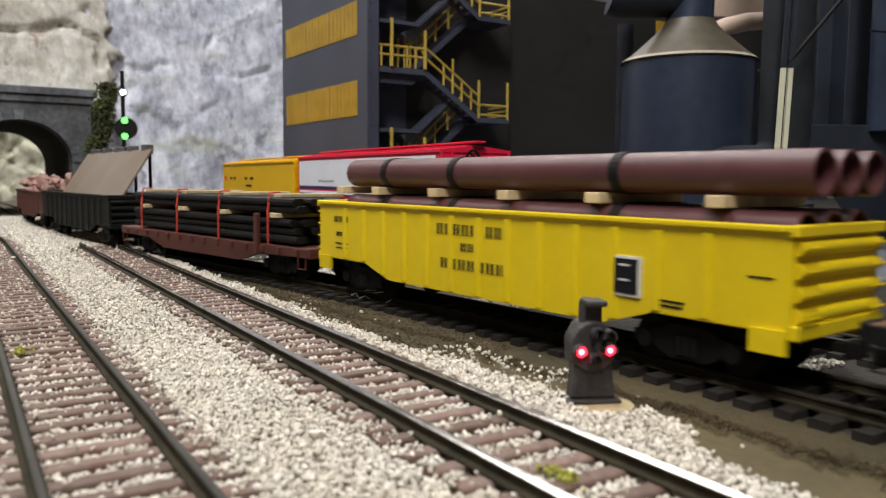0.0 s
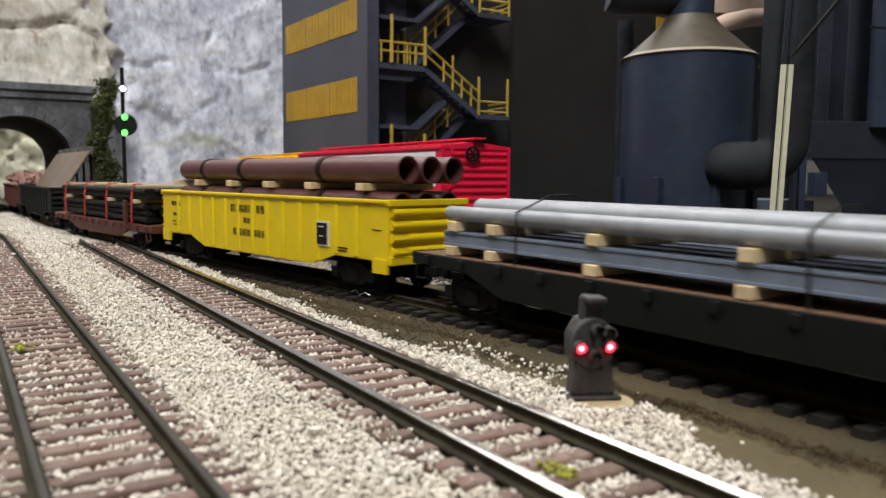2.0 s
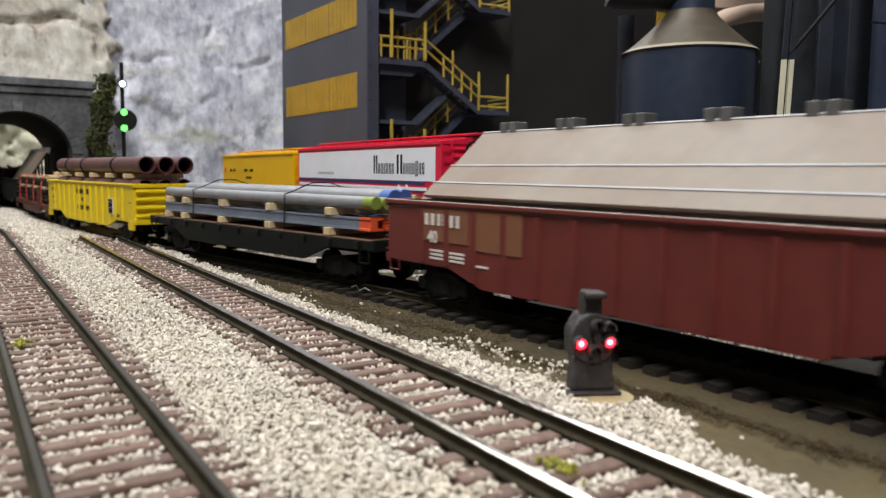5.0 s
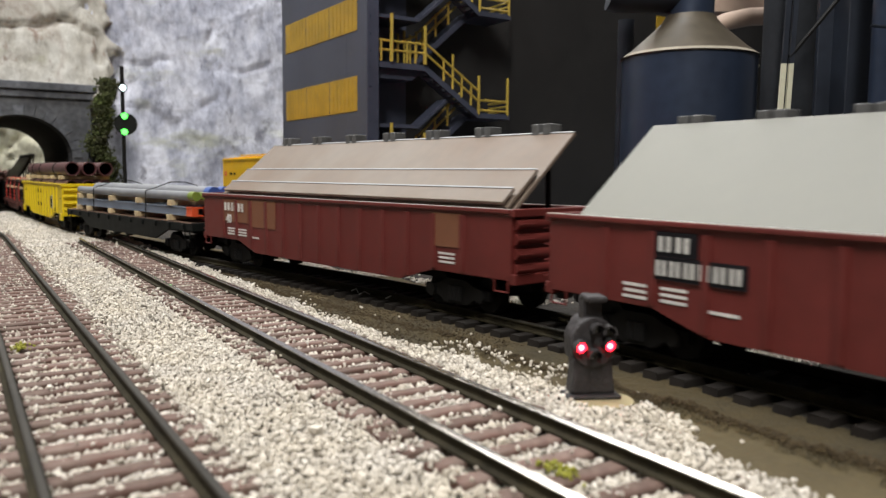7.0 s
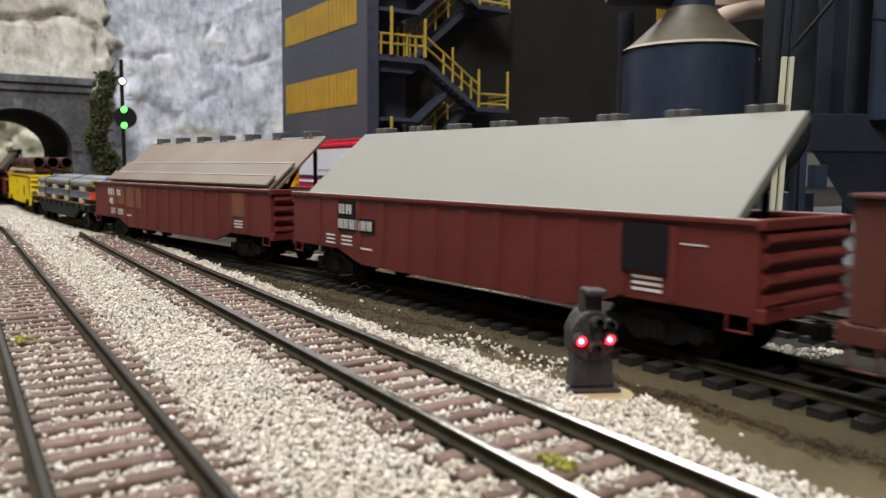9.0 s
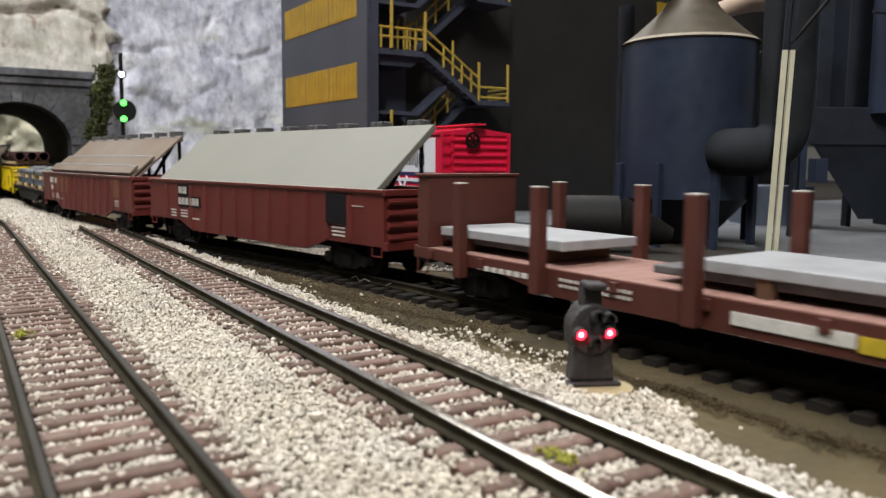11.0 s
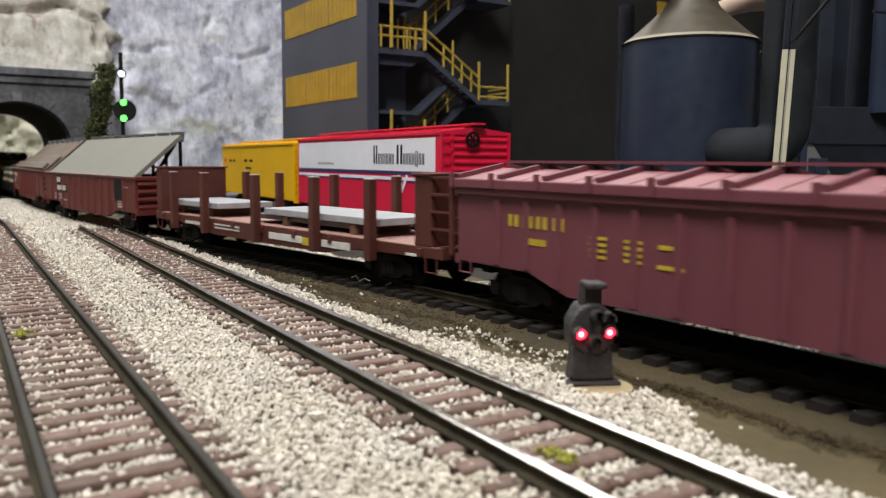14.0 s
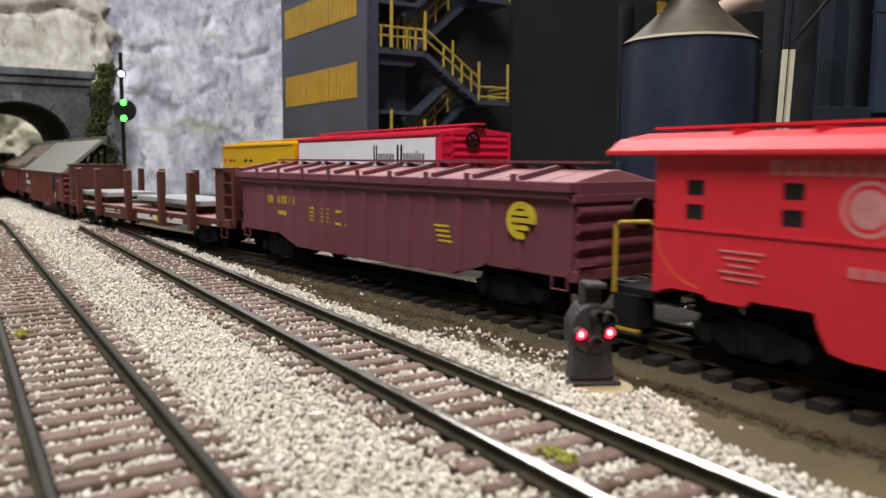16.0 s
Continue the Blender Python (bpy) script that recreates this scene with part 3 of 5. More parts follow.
rock_face("rock_above_tunnel", -0.36, 0.146, 0.885, 0.10, 0.46, 0.009, M["rock_tan"], 2.0, 0.18, "pale tan weathered rock face above the tunnel",
          clefts=[([(-0.05, 0.196), (0.047, 0.182), (0.085, 0.188), (0.117, 0.187), (0.134, 0.181), (0.137, 0.147)], 0.0035, 0.009), ([(0.128, 0.215), (0.150, 0.182)], 0.005, 0.008)])
rock_face("rock_left_of_tunnel", -0.36, -0.05, 0.875, -0.006, 0.12, 0.02, M["rock_tan"], 6.0, 0.0, "pale tan weathered rock face beside the tunnel")
rock_face("rock_beside_mill", 0.128, 0.62, 0.90, -0.006, 0.46, 0.0065, M["rock_grey"], 11.0, 0.05, "blue-grey and white rock cliff with lichen",
          clefts=[([(0.155, 0.152), (0.21, 0.158)], 0.0025, 0.004), ([(0.258, 0.205), (0.263, 0.155), (0.266, 0.128), (0.25, 0.105)], 0.0025, 0.005), ([(0.263, 0.153), (0.33, 0.165)], 0.002, 0.004)])
rock_face("rock_beyond_tunnel", -0.25, 0.35, 1.40, -0.006, 0.24, 0.04, M["rock_pale"], 17.0, 0.1, "pale yellowish rock beyond the tunnel")


def build_portal():
    ob = thing("tunnel_portal", "dark grey cut-stone tunnel portal with arched opening", "tunnel portal", kind="structure", m=pose(0, 0, 0))
    pts = [(ARCH_X + ARCH_W * math.cos(a), SPRING + RISE * math.sin(a)) for a in np.linspace(0, math.pi, 25)]
    outer = [(0.121, -0.006), (0.121, 0.114), (-0.02, 0.114), (-0.02, -0.006)]
    outline = [(ARCH_X + ARCH_W, -0.006), *outer[:1], outer[1], outer[2], outer[3], (ARCH_X - ARCH_W, -0.006), *pts[::-1]]
    bm = bmesh.new()
    prism(bm, outline, "y", PORTAL_Y, PORTAL_Y + 0.03)
    part("wall", bm, M["portal"], ob)
    boxpart("capstone", M["portal"], ob, -0.026, 0.127, PORTAL_Y - 0.006, PORTAL_Y + 0.03, 0.114, 0.1215, bevel=0.001)
    boxpart("string_course", M["portal"], ob, -0.022, 0.123, PORTAL_Y - 0.003, PORTAL_Y + 0.0, 0.107, 0.1138, bevel=0.0008)
    for k in range(17):
        a0, a1 = math.pi * k / 17 + 0.006, math.pi * (k + 1) / 17 - 0.006
        bm = bmesh.new()
        prism(bm, [(ARCH_X + (ARCH_W + g) * math.cos(a), SPRING + (RISE + g) * math.sin(a)) for a, g in ((a0, 0.0002), (a1, 0.0002), (a1, 0.009), (a0, 0.009))], "y", PORTAL_Y - 0.0015, PORTAL_Y + 0.001)
        part("voussoir", bm, M["portal"], ob)
    # Lining tube; the darkness inside the tunnel is put into its colour.
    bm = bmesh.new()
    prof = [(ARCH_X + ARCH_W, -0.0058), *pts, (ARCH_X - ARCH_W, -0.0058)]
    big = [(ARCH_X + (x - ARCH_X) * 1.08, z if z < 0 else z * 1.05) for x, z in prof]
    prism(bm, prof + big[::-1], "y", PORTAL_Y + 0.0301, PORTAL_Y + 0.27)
    part("lining", bm, M["lining"], ob, "tunnel lining coloured near black for the shade inside")
    return ob


build_portal()


# ---------------------------------------------------------------- room that closes the place
def build_room():
    for name, b in (("wall_north", (-3.0, 3.2, 2.9, 3.0, -1.1, 1.5)), ("wall_south", (-3.0, 3.2, -2.6, -2.5, -1.1, 1.5)), ("wall_west", (-3.1, -3.0, -2.6, 3.0, -1.1, 1.5)), ("wall_east", (3.2, 3.3, -2.6, 3.0, -1.1, 1.5))):
        bm = bmesh.new()
        box(bm, *b)
        tagged(new(name, finish(bm, name, M["wall"])), "plain painted room wall", "wall", kind="structure")
    for name, b, m in (("floor", (-3.1, 3.3, -2.6, 3.0, -1.2, -1.1), M["concrete"]), ("ceiling", (-3.1, 3.3, -2.6, 3.0, 1.5, 1.6), M["wall"])):
        bm = bmesh.new()
        box(bm, *b)
        tagged(new(name, finish(bm, name, m)), "plain room " + name, name, kind="structure")
    bm = bmesh.new()
    box(bm, -1.6, 2.0, -1.3, 2.0, -0.05, -0.012)
    tagged(new("layout_table", finish(bm, "layout_table", M["deck"])), "wooden board that carries the model railway", "table", kind="structure")


build_room()


# ---------------------------------------------------------------- rolling stock
def wheelset_mesh():
    bm = bmesh.new()
    for s in (-1, 1):
        tube(bm, (s * 0.0074, 0, 0), (s * 0.0098, 0, 0), 0.0048, seg=20)
        tube(bm, (s * 0.0069, 0, 0), (s * 0.0074, 0, 0), 0.0054, seg=20)
        for k in range(6):
            a = k * math.pi / 3
            tube(bm, (s * 0.0099, 0.0026 * math.cos(a), 0.0026 * math.sin(a)), (s * 0.0101, 0.0026 * math.cos(a), 0.0026 * math.sin(a)), 0.0006, seg=6)
    tube(bm, (-0.0125, 0, 0), (0.0125, 0, 0), 0.0010, seg=8)
    return finish(bm, "wheelset", M["black"], True)


def sideframe_mesh():
    bm = bmesh.new()
    prism(bm, [(-0.0135, 0.0040), (-0.0135, 0.0066), (-0.0075, 0.0072), (-0.004, 0.0088), (0.004, 0.0088), (0.0075, 0.0072), (0.0135, 0.0066), (0.0135, 0.0040), (0.0085, 0.0040), (0.0045, 0.0018), (-0.0045, 0.0018), (-0.0085, 0.0040)], "x", 0.0106, 0.0128)
    for s in (-1, 1):
        tube(bm, (0.0128, s * 0.0103, 0.0050), (0.0136, s * 0.0103, 0.0050), 0.0019, seg=10)
    for s in (-0.0018, 0.0, 0.0018):
        tube(bm, (0.0130, s, 0.0028), (0.0130, s, 0.0068), 0.0008, seg=8)
    return finish(bm, "sideframe", M["black"], True)


WHEELSET, SIDEFRAME = wheelset_mesh(), sideframe_mesh()


def add_trucks(car, y, moving=True):
    for s in (-1, 1):
        bm = bmesh.new()
        box(bm, -0.0105, 0.0105, -0.0025, 0.0025, 0.0045, 0.0085)
        tr = part("truck", bm, M["black"], car)
        tr.matrix_basis = pose(0, s * y, 0)
        for side in (0, 180):
            sf = new("sideframe", SIDEFRAME)
            sf.parent = tr
            sf.matrix_basis = pose(0, 0, 0, 0, 0, side)
        for k in (-1, 1):
            w = new("wheelset", WHEELSET)
            w.parent = tr
            base = pose(0, k * 0.0103, 0.0050)
            w.matrix_basis = base
            if moving:
                WHEELS.append((w, base, 0.0048))


def add_couplers(car, half, z=0.0075, reach=0.006):
    for s in (-1, 1):
        bm = bmesh.new()
        box(bm, -0.0012, 0.0012, min(s * (half - 0.006), s * (half + reach * 0.6)), max(s * (half - 0.006), s * (half + reach * 0.6)), z - 0.001, z + 0.001)
        box(bm, -0.0022, 0.0014, min(s * (half + reach * 0.5), s * (half + reach)), max(s * (half + reach * 0.5), s * (half + reach)), z - 0.0016, z + 0.0016)
        part("coupler", bm, M["black"], car, bevel=0.0003)


def bars(parent, mat, x, items, label=""):
    """Plain bars of lettering on the side that faces -X: (y, z, width, height); broad ones are split into two strokes."""
    for y, z, w, h in items:
        bm = bmesh.new()
        for c, v in ((y - w * 0.33, w * 0.34), (y + w * 0.33, w * 0.34)) if h > 0.0017 and w > 0.0014 else ((y, w),):
            box(bm, x - 0.00012, x + 0.0001, c - v / 2, c + v / 2, z - h / 2, z + h / 2)
        part("lettering", bm, mat, parent, label)


def word(y, z, n, pitch, h, gaps=()):
    """A row of n letter blocks that starts at y and runs towards the rear."""
    return [(y - k * pitch, z, pitch * 0.68, h) for k in range(n) if k not in gaps]


def digits(parent, mat, x, y, z, text, size):
    cu = bpy.data.curves.new("number", "FONT")
    cu.body, cu.size, cu.extrude = text, size, 0.0001
    cu.offset = size * 0.02
    ob = new("number", cu)
    cu.materials.append(mat)
    ob.parent = parent
    ob.matrix_basis = Matrix(((0, 0, -1, x), (-1, 0, 0, y), (0, 1, 0, z), (0, 0, 0, 1)))
    return ob


def gondola(name, label, front, rear, mat, top, ribs, zb=0.0113, drop=0.0042, hw=0.0163, belly=(0.66, 0.50), solid_step=False):
    """An open steel wagon: fish-bellied sides with ribs, corrugated ends, floor, trucks."""
    L = front - rear
    h = L / 2
    car = rides(thing(name, label, "railway car", "train"), front, rear)
    b0, b1 = h * belly[0], h * belly[1]
    for s in (-1, 1):
        bm = bmesh.new()
        prism(bm, [(-h, zb), (-b0, zb), (-b1, zb - drop), (b1, zb - drop), (b0, zb), (h, zb), (h, top), (-h, top)], "x", min(s * hw, s * (hw - 0.0011)), max(s * hw, s * (hw - 0.0011)))
        side = part("side", bm, mat, car)
        for k in range(ribs):
            y = -h * 0.80 + 2 * h * 0.80 * k / (ribs - 1)
            zlow = zb - drop if abs(y) < b1 else zb if abs(y) > b0 else zb - drop * (b0 - abs(y)) / (b0 - b1)
            bm = bmesh.new()
            w = 0.0012
            a, c = s * (hw - 0.0001), s * (hw + 0.0008)
            prism(bm, [(a, -w), (a, w), (c, w * 0.6), (c, -w * 0.6)], "z", zlow + 0.0006, top - 0.0012)
            r = part("rib", bm, mat, side)
            r.location.y = y
        boxpart("top_chord", mat, car, min(s * (hw - 0.0014), s * (hw + 0.0010)), max(s * (hw - 0.0014), s * (hw + 0.0010)), -h, h, top - 0.0002, top + 0.0010, bevel=0.0003)
        # The chord's specular highlight, added as a thin pale strip.
        if mat is M["brown"]:
            boxpart("worn_edge", M["letter"], car, min(s * (hw + 0.0003), s * (hw + 0.0008)), max(s * (hw + 0.0003), s * (hw + 0.0008)), -h, h, top + 0.0009, top + 0.00115, "pale strip for the highlight on the top edge")
    for s in (-1, 1):
        bm = bmesh.new()
        y0, y1 = sorted((s * h, s * (h - 0.0012)))
        box(bm, -hw + 0.0011, hw - 0.0011, y0, y1, zb, top)
        end = part("end", bm, mat, car)
        for k in range(4):
            z = zb + (top - zb) * (0.16 + 0.225 * k)
            bm = bmesh.new()
            tube(bm, (-hw + 0.001, s * h, z), (hw - 0.001, s * h, z), 0.0015, seg=10)
            part("corrugation", bm, mat, end, smooth=True)
        boxpart("end_chord", mat, car, -hw - 0.0006, hw + 0.0006, min(s * (h - 0.001), s * (h + 0.0014)), max(s * (h - 0.001), s * (h + 0.0014)), top - 0.001, top + 0.0011, bevel=0.0003)
        boxpart("end_sill", mat, car, -hw, hw, min(s * (h - 0.001), s * (h + 0.0016)), max(s * (h - 0.001), s * (h + 0.0016)), zb - 0.0012, zb + 0.0016, bevel=0.0003)
        for side in (-1, 1):
            for k in range(4):
                z = zb + 0.0028 + k * (top - zb - 0.004) / 3.4
                bm = bmesh.new()
                sweep(bm, [(side * (hw - 0.0062), s * (h + 0.0022), z), (side * (hw - 0.0004), s * (h + 0.0022), z)], 0.00028, 6)
                part("grab_iron", bm, mat, car)
            bm = bmesh.new()
            if solid_step:
                ya, yb = sorted((s * (h - 0.0004), s * (h - 0.0075)))
                box(bm, side * hw - 0.0006, side * hw + 0.0006, ya, yb, zb - 0.0040, zb + 0.0005)
            else:
                sweep(bm, [(side * hw, s * (h - 0.001), zb), (side * hw, s * (h - 0.001), zb - 0.0032), (side * hw, s * (h - 0.006), zb - 0.0032), (side * hw, s * (h - 0.006), zb)], 0.0003, 6)
            part("step", bm, mat, car)
    boxpart("floor", mat, car, -hw + 0.001, hw - 0.001, -h + 0.001, h - 0.001, zb - 0.0004, zb + 0.0008)
    boxpart("centre_sill", M["black"], car, -0.004, 0.004, -h + 0.004, h - 0.004, zb - 0.0045, zb - 0.0005)
    add_trucks(car, h * 0.73)
    add_couplers(car, h)
    return car, h


def load(name, label, category, front, rear):
    return rides(thing(name, label, category, "loads on the train"), front, rear)


def plate_rack(name, label, front, rear, mat, sheets, y0, y1, base_x, base_z, top_x, top_z, thick=0.0011, hooks=7):
    """Steel plates that lean on a slanted frame standing in a wagon."""
    ob = load(name, label, "steel plates", front, rear)
    d = Vector((top_x - base_x, 0, top_z - base_z))
    n = Vector((-d.z, 0, d.x)).normalized()
    for k, (reach, a, b) in enumerate(sheets):
        p0 = Vector((base_x, 0, base_z)) + n * (0.0002 + 0.0019 * k)
        p1 = p0 + d * reach
        q = n * thick
        bm = bmesh.new()
        prism(bm, [(p0.x, p0.z), (p1.x, p1.z), (p1.x + q.x, p1.z + q.z), (p0.x + q.x, p0.z + q.z)], "y", y0 + a, y1 - b)
        sheet = part("plate", bm, mat, ob, bevel=0.0002)
        # Light caught by the sheet's upper edge, laid on as a pale strip.
        if len(sheets) > 1:
            e0, e1 = p1 - d.normalized() * 0.0005 + q * 1.02, p1 + q * 1.02
            bm = bmesh.new()
            prism(bm, [(e0.x, e0.z), (e1.x, e1.z), (e1.x + n.x * 0.0002, e1.z + n.z * 0.0002), (e0.x + n.x * 0.0002, e0.z + n.z * 0.0002)], "y", y0 + a, y1 - b)
            part("plate_edge", bm, M["slab"], sheet, "pale strip for light caught on the plate's edge")
            bm = bmesh.new()
            for f in (0.15, 0.5, 0.85):
                yy = y0 + (y1 - y0) * f
                r0, r1 = p0 + d * reach * 0.3, p0 + d * reach * 0.5
                prism(bm, [(r0.x, r0.z), (r1.x, r1.z), (r1.x - n.x * 0.0016, r1.z - n.z * 0.0016), (r0.x - n.x * 0.0016, r0.z - n.z * 0.0016)], "y", yy - 0.002, yy + 0.002)
            part("spacer", bm, M["wood"], sheet)
    for k in range(hooks):
        y = y0 + (y1 - y0) * (k + 0.5) / hooks
        bm = bmesh.new()
        sweep(bm, [(base_x + 0.002, y, 0.0125), (top_x + 0.0015, y, top_z + 0.0005)], 0.0009, 6)
        sweep(bm, [(top_x + 0.0022, y, top_z - 0.0005), (top_x + 0.0022, y, 0.0125)], 0.0009, 6)
        sweep(bm, [(base_x + 0.004, y, 0.0135), (top_x + 0.0022, y, 0.0135)], 0.0009, 6)
        part("support_frame", bm, M["black"], ob)
        bm = bmesh.new()
        for e in (-0.0021, 0.0021):
            box(bm, top_x - 0.0016, top_x + 0.0034, y + e - 0.0014, y + e + 0.0014, top_z + 0.0002, top_z + 0.0036)
        box(bm, top_x + 0.0002, top_x + 0.0030, y - 0.0040, y + 0.0040, top_z - 0.0018, top_z + 0.0014)
        part("clamp", bm, M["clamp"], ob, "grey steel clamp", bevel=0.0003)
    return ob


# yellow gondola with pipes
YF, YR = 0.2549, 0.0833
car, h = gondola("yellow_gondola", "bright yellow gondola car with ribbed sides and dark lettering", YF, YR, M["yellow"], 0.0296, 13, solid_step=True)
bars(car, M["kletter"], -0.0164, word(0.0165, 0.0246, 5, 0.0037, 0.0030) + word(-0.0045, 0.0246, 3, 0.0033, 0.0030) + word(0.0060, 0.0200, 3, 0.0030, 0.0022) + word(0.0145, 0.0152, 7, 0.0039, 0.0028))
bars(car, M["kletter"], -0.0164, word(0.0745, 0.0246, 3, 0.0032, 0.0020) + word(0.0735, 0.0197, 3, 0.0024, 0.0014) + [(0.071, 0.0165, 0.008, 0.0004), (0.071, 0.0150, 0.007, 0.0004)])
boxpart("consolidated_stencil", M["letter"], car, -0.0168, -0.0160, -0.0534, -0.0450, 0.0138, 0.0224, "white-edged black stencil panel")
boxpart("stencil_panel", M["kletter"], car, -0.0170, -0.0161, -0.0526, -0.0458, 0.0144, 0.0218, "black stencil panel")
bars(car, M["letter"], -0.0171, [(-0.0492, 0.0205 - 0.0032 * k, 0.0028, 0.0004) for k in range(2)])
bars(car, M["kletter"], -0.0164, [(-0.0600, 0.0140, 0.008, 0.0004), (-0.0605, 0.0130, 0.006, 0.0004), (-0.0800, 0.0210, 0.005, 0.0003)])

pl = load("pipe_stack", "stack of large maroon primed pipes banded in black with wooden spacers", "pipes", YF, YR)
for k in range(3):
    x = -0.0098 + k * 0.0098
    tubepart("pipe", M["pipe_maroon"], pl, (x, -h * 0.99, 0.0288), (x, h * 0.84, 0.0288), 0.0043, seg=24, inner=0.86)
    tubepart("pipe", M["pipe_maroon"], pl, (x, -h * 1.02, 0.0400), (x, h * 0.83, 0.0400), 0.0044, seg=24, inner=0.86)
    tubepart("pipe", M["pipe_maroon"], pl, (x, -h * 0.95, 0.0196), (x, h * 0.84, 0.0196), 0.0043, seg=20, inner=0.86)
for y in (-0.069, -0.038, -0.008, 0.022, 0.052, 0.074):
    boxpart("wood_spacer", M["wood"], pl, -0.0152, 0.0152, y - 0.0021, y + 0.0021, 0.0332, 0.0356, "pale wooden spacer", 0.0002)
for y in (-0.043, 0.015, 0.049):
    for zc, r in ((0.0400, 0.0047), (0.0288, 0.0046)):
        bm = bmesh.new()
        for s in (-1, 1):
            arc(bm, -0.0098 * s, zc, r - 0.0003, r, math.pi / 2, math.pi / 2 + s * math.pi, 12, "y", y - 0.0013, y + 0.0013)
        box(bm, -0.0098, 0.0098, y - 0.0013, y + 0.0013, zc + r - 0.0003, zc + r)
        box(bm, -0.0098, 0.0098, y - 0.0013, y + 0.0013, zc - r, zc - r + 0.0003)
        part("band", bm, M["black"], pl, "black steel band")


def flatcar(name, label, front, rear, mat, deck_mat, deck_z=0.0128, depth=0.0062, pockets=11, hw=0.0165, belly=(0.62, 0.42)):
    """A flat wagon: fish-bellied side sills with stake pockets, plank deck, trucks."""
    h = (front - rear) / 2
    car = rides(thing(name, label, "railway car", "train"), front, rear)
    n = 40
    bm = bmesh.new()
    box(bm, -hw + 0.0002, hw - 0.0002, -h / n + 0.00008, h / n - 0.00008, -0.0010, 0)
    plank = finish(bm, "plank", deck_mat)
    deck = boxpart("deck", deck_mat, car, -hw + 0.0004, hw - 0.0004, -h + 0.0002, h - 0.0002, deck_z - 0.0014, deck_z - 0.0011)
    for k in range(n):
        p = new("plank", plank)
        p.parent = deck
        p.location = (0, -h + 2 * h * (k + 0.5) / n, deck_z)
    for s in (-1, 1):
        bm = bmesh.new()
        prism(bm, [(-h, deck_z - 0.0034), (-h * belly[0], deck_z - 0.0038), (-h * belly[1], deck_z - depth), (h * belly[1], deck_z - depth), (h * belly[0], deck_z - 0.0038), (h, deck_z - 0.0034), (h, deck_z - 0.0002), (-h, deck_z - 0.0002)], "x", min(s * hw, s * (hw - 0.0014)), max(s * hw, s * (hw - 0.0014)))
        sill = part("side_sill", bm, mat, car, bevel=0.0002)
        for k in range(pockets):
            y = -h * 0.92 + 2 * h * 0.92 * k / (pockets - 1)
            boxpart("stake_pocket", mat, sill, min(s * hw, s * (hw + 0.0009)), max(s * hw, s * (hw + 0.0009)), y - 0.0011, y + 0.0011, deck_z - 0.0031, deck_z - 0.0006, bevel=0.0002)
    for s in (-1, 1):
        boxpart("end_sill", mat, car, -hw, hw, min(s * h, s * (h + 0.0014)), max(s * h, s * (h + 0.0014)), deck_z - 0.0036, deck_z + 0.0002, bevel=0.0003)
        for side in (-1, 1):
            bm = bmesh.new()
            sweep(bm, [(side * hw, s * (h - 0.001), deck_z - 0.003), (side * hw, s * (h - 0.001), deck_z - 0.0075), (side * hw, s * (h - 0.006), deck_z - 0.0075), (side * hw, s * (h - 0.006), deck_z - 0.003)], 0.0003, 6)
            part("step", bm, mat, car)
    boxpart("centre_sill", M["black"], car, -0.004, 0.004, -h + 0.003, h - 0.003, deck_z - 0.0065, deck_z - 0.001)
    add_trucks(car, h * 0.73)
    add_couplers(car, h)
    return car, h


# dark flat car with grey pipes and beams
DF, DR = 0.0680, -0.1080
car, h = flatcar("dark_flatcar", "dark green-black flat car with a brown plank deck", DF, DR, M["green_black"], M["deck"], deck_z=0.0158, depth=0.0092, belly=(0.72, 0.54))
pl = load("pipe_and_beam_stack", "grey pipes over blue-grey beams with painted ends on wooden blocks", "pipes", DF, DR)
for x in (-0.0118, -0.004, 0.0042, 0.0120):
    bm = bmesh.new()
    prism(bm, [(x - 0.0026, 0.0186), (x + 0.0026, 0.0186), (x + 0.0026, 0.0192), (x + 0.0004, 0.0193), (x + 0.0004, 0.0220), (x + 0.0026, 0.0221), (x + 0.0026, 0.0227), (x - 0.0026, 0.0227), (x - 0.0026, 0.0221), (x - 0.0023, 0.0220), (x - 0.0023, 0.0193), (x - 0.0026, 0.0192)], "y", -0.0788, 0.0750 + abs(x) * 0.1)
    beam = part("beam", bm, M["beam_blue"], pl, "blue-grey steel beam")
    bm = bmesh.new()
    prism(bm, [(x - 0.0027, 0.0185), (x + 0.0027, 0.0185), (x + 0.0027, 0.0192), (x + 0.0005, 0.0194), (x + 0.0005, 0.0219), (x + 0.0027, 0.0221), (x + 0.0027, 0.0228), (x - 0.0027, 0.0228), (x - 0.0027, 0.0221), (x - 0.0024, 0.0219), (x - 0.0024, 0.0194), (x - 0.0027, 0.0192)], "y", -0.0850 - abs(x + 0.0118) * 0.5, -0.0788)
    part("beam_end", bm, M["orange"], beam, "orange painted beam end")
for x, z, r, tip, a, b in ((-0.0122, 0.0276, 0.0021, "lime", 0.970, 0.86), (-0.0082, 0.0276, 0.0019, "lime", 0.978, 0.87), (-0.0025, 0.0286, 0.0032, "blue", 0.945, 0.84), (0.0050, 0.0286, 0.0032, "blue", 0.90, 0.84), (0.0135, 0.0276, 0.0021, "lime", 0.86, 0.85)):
    p = tubepart("pipe", M["pipe_grey"], pl, (x, -h * (a - 0.06), z), (x, h * b, z), r, seg=20, label="grey steel pipe")
    tubepart("pipe_end", M[tip], p, (x, -h * a, z), (x, -h * (a - 0.06), z), r * 1.02, seg=20, label="painted pipe end")
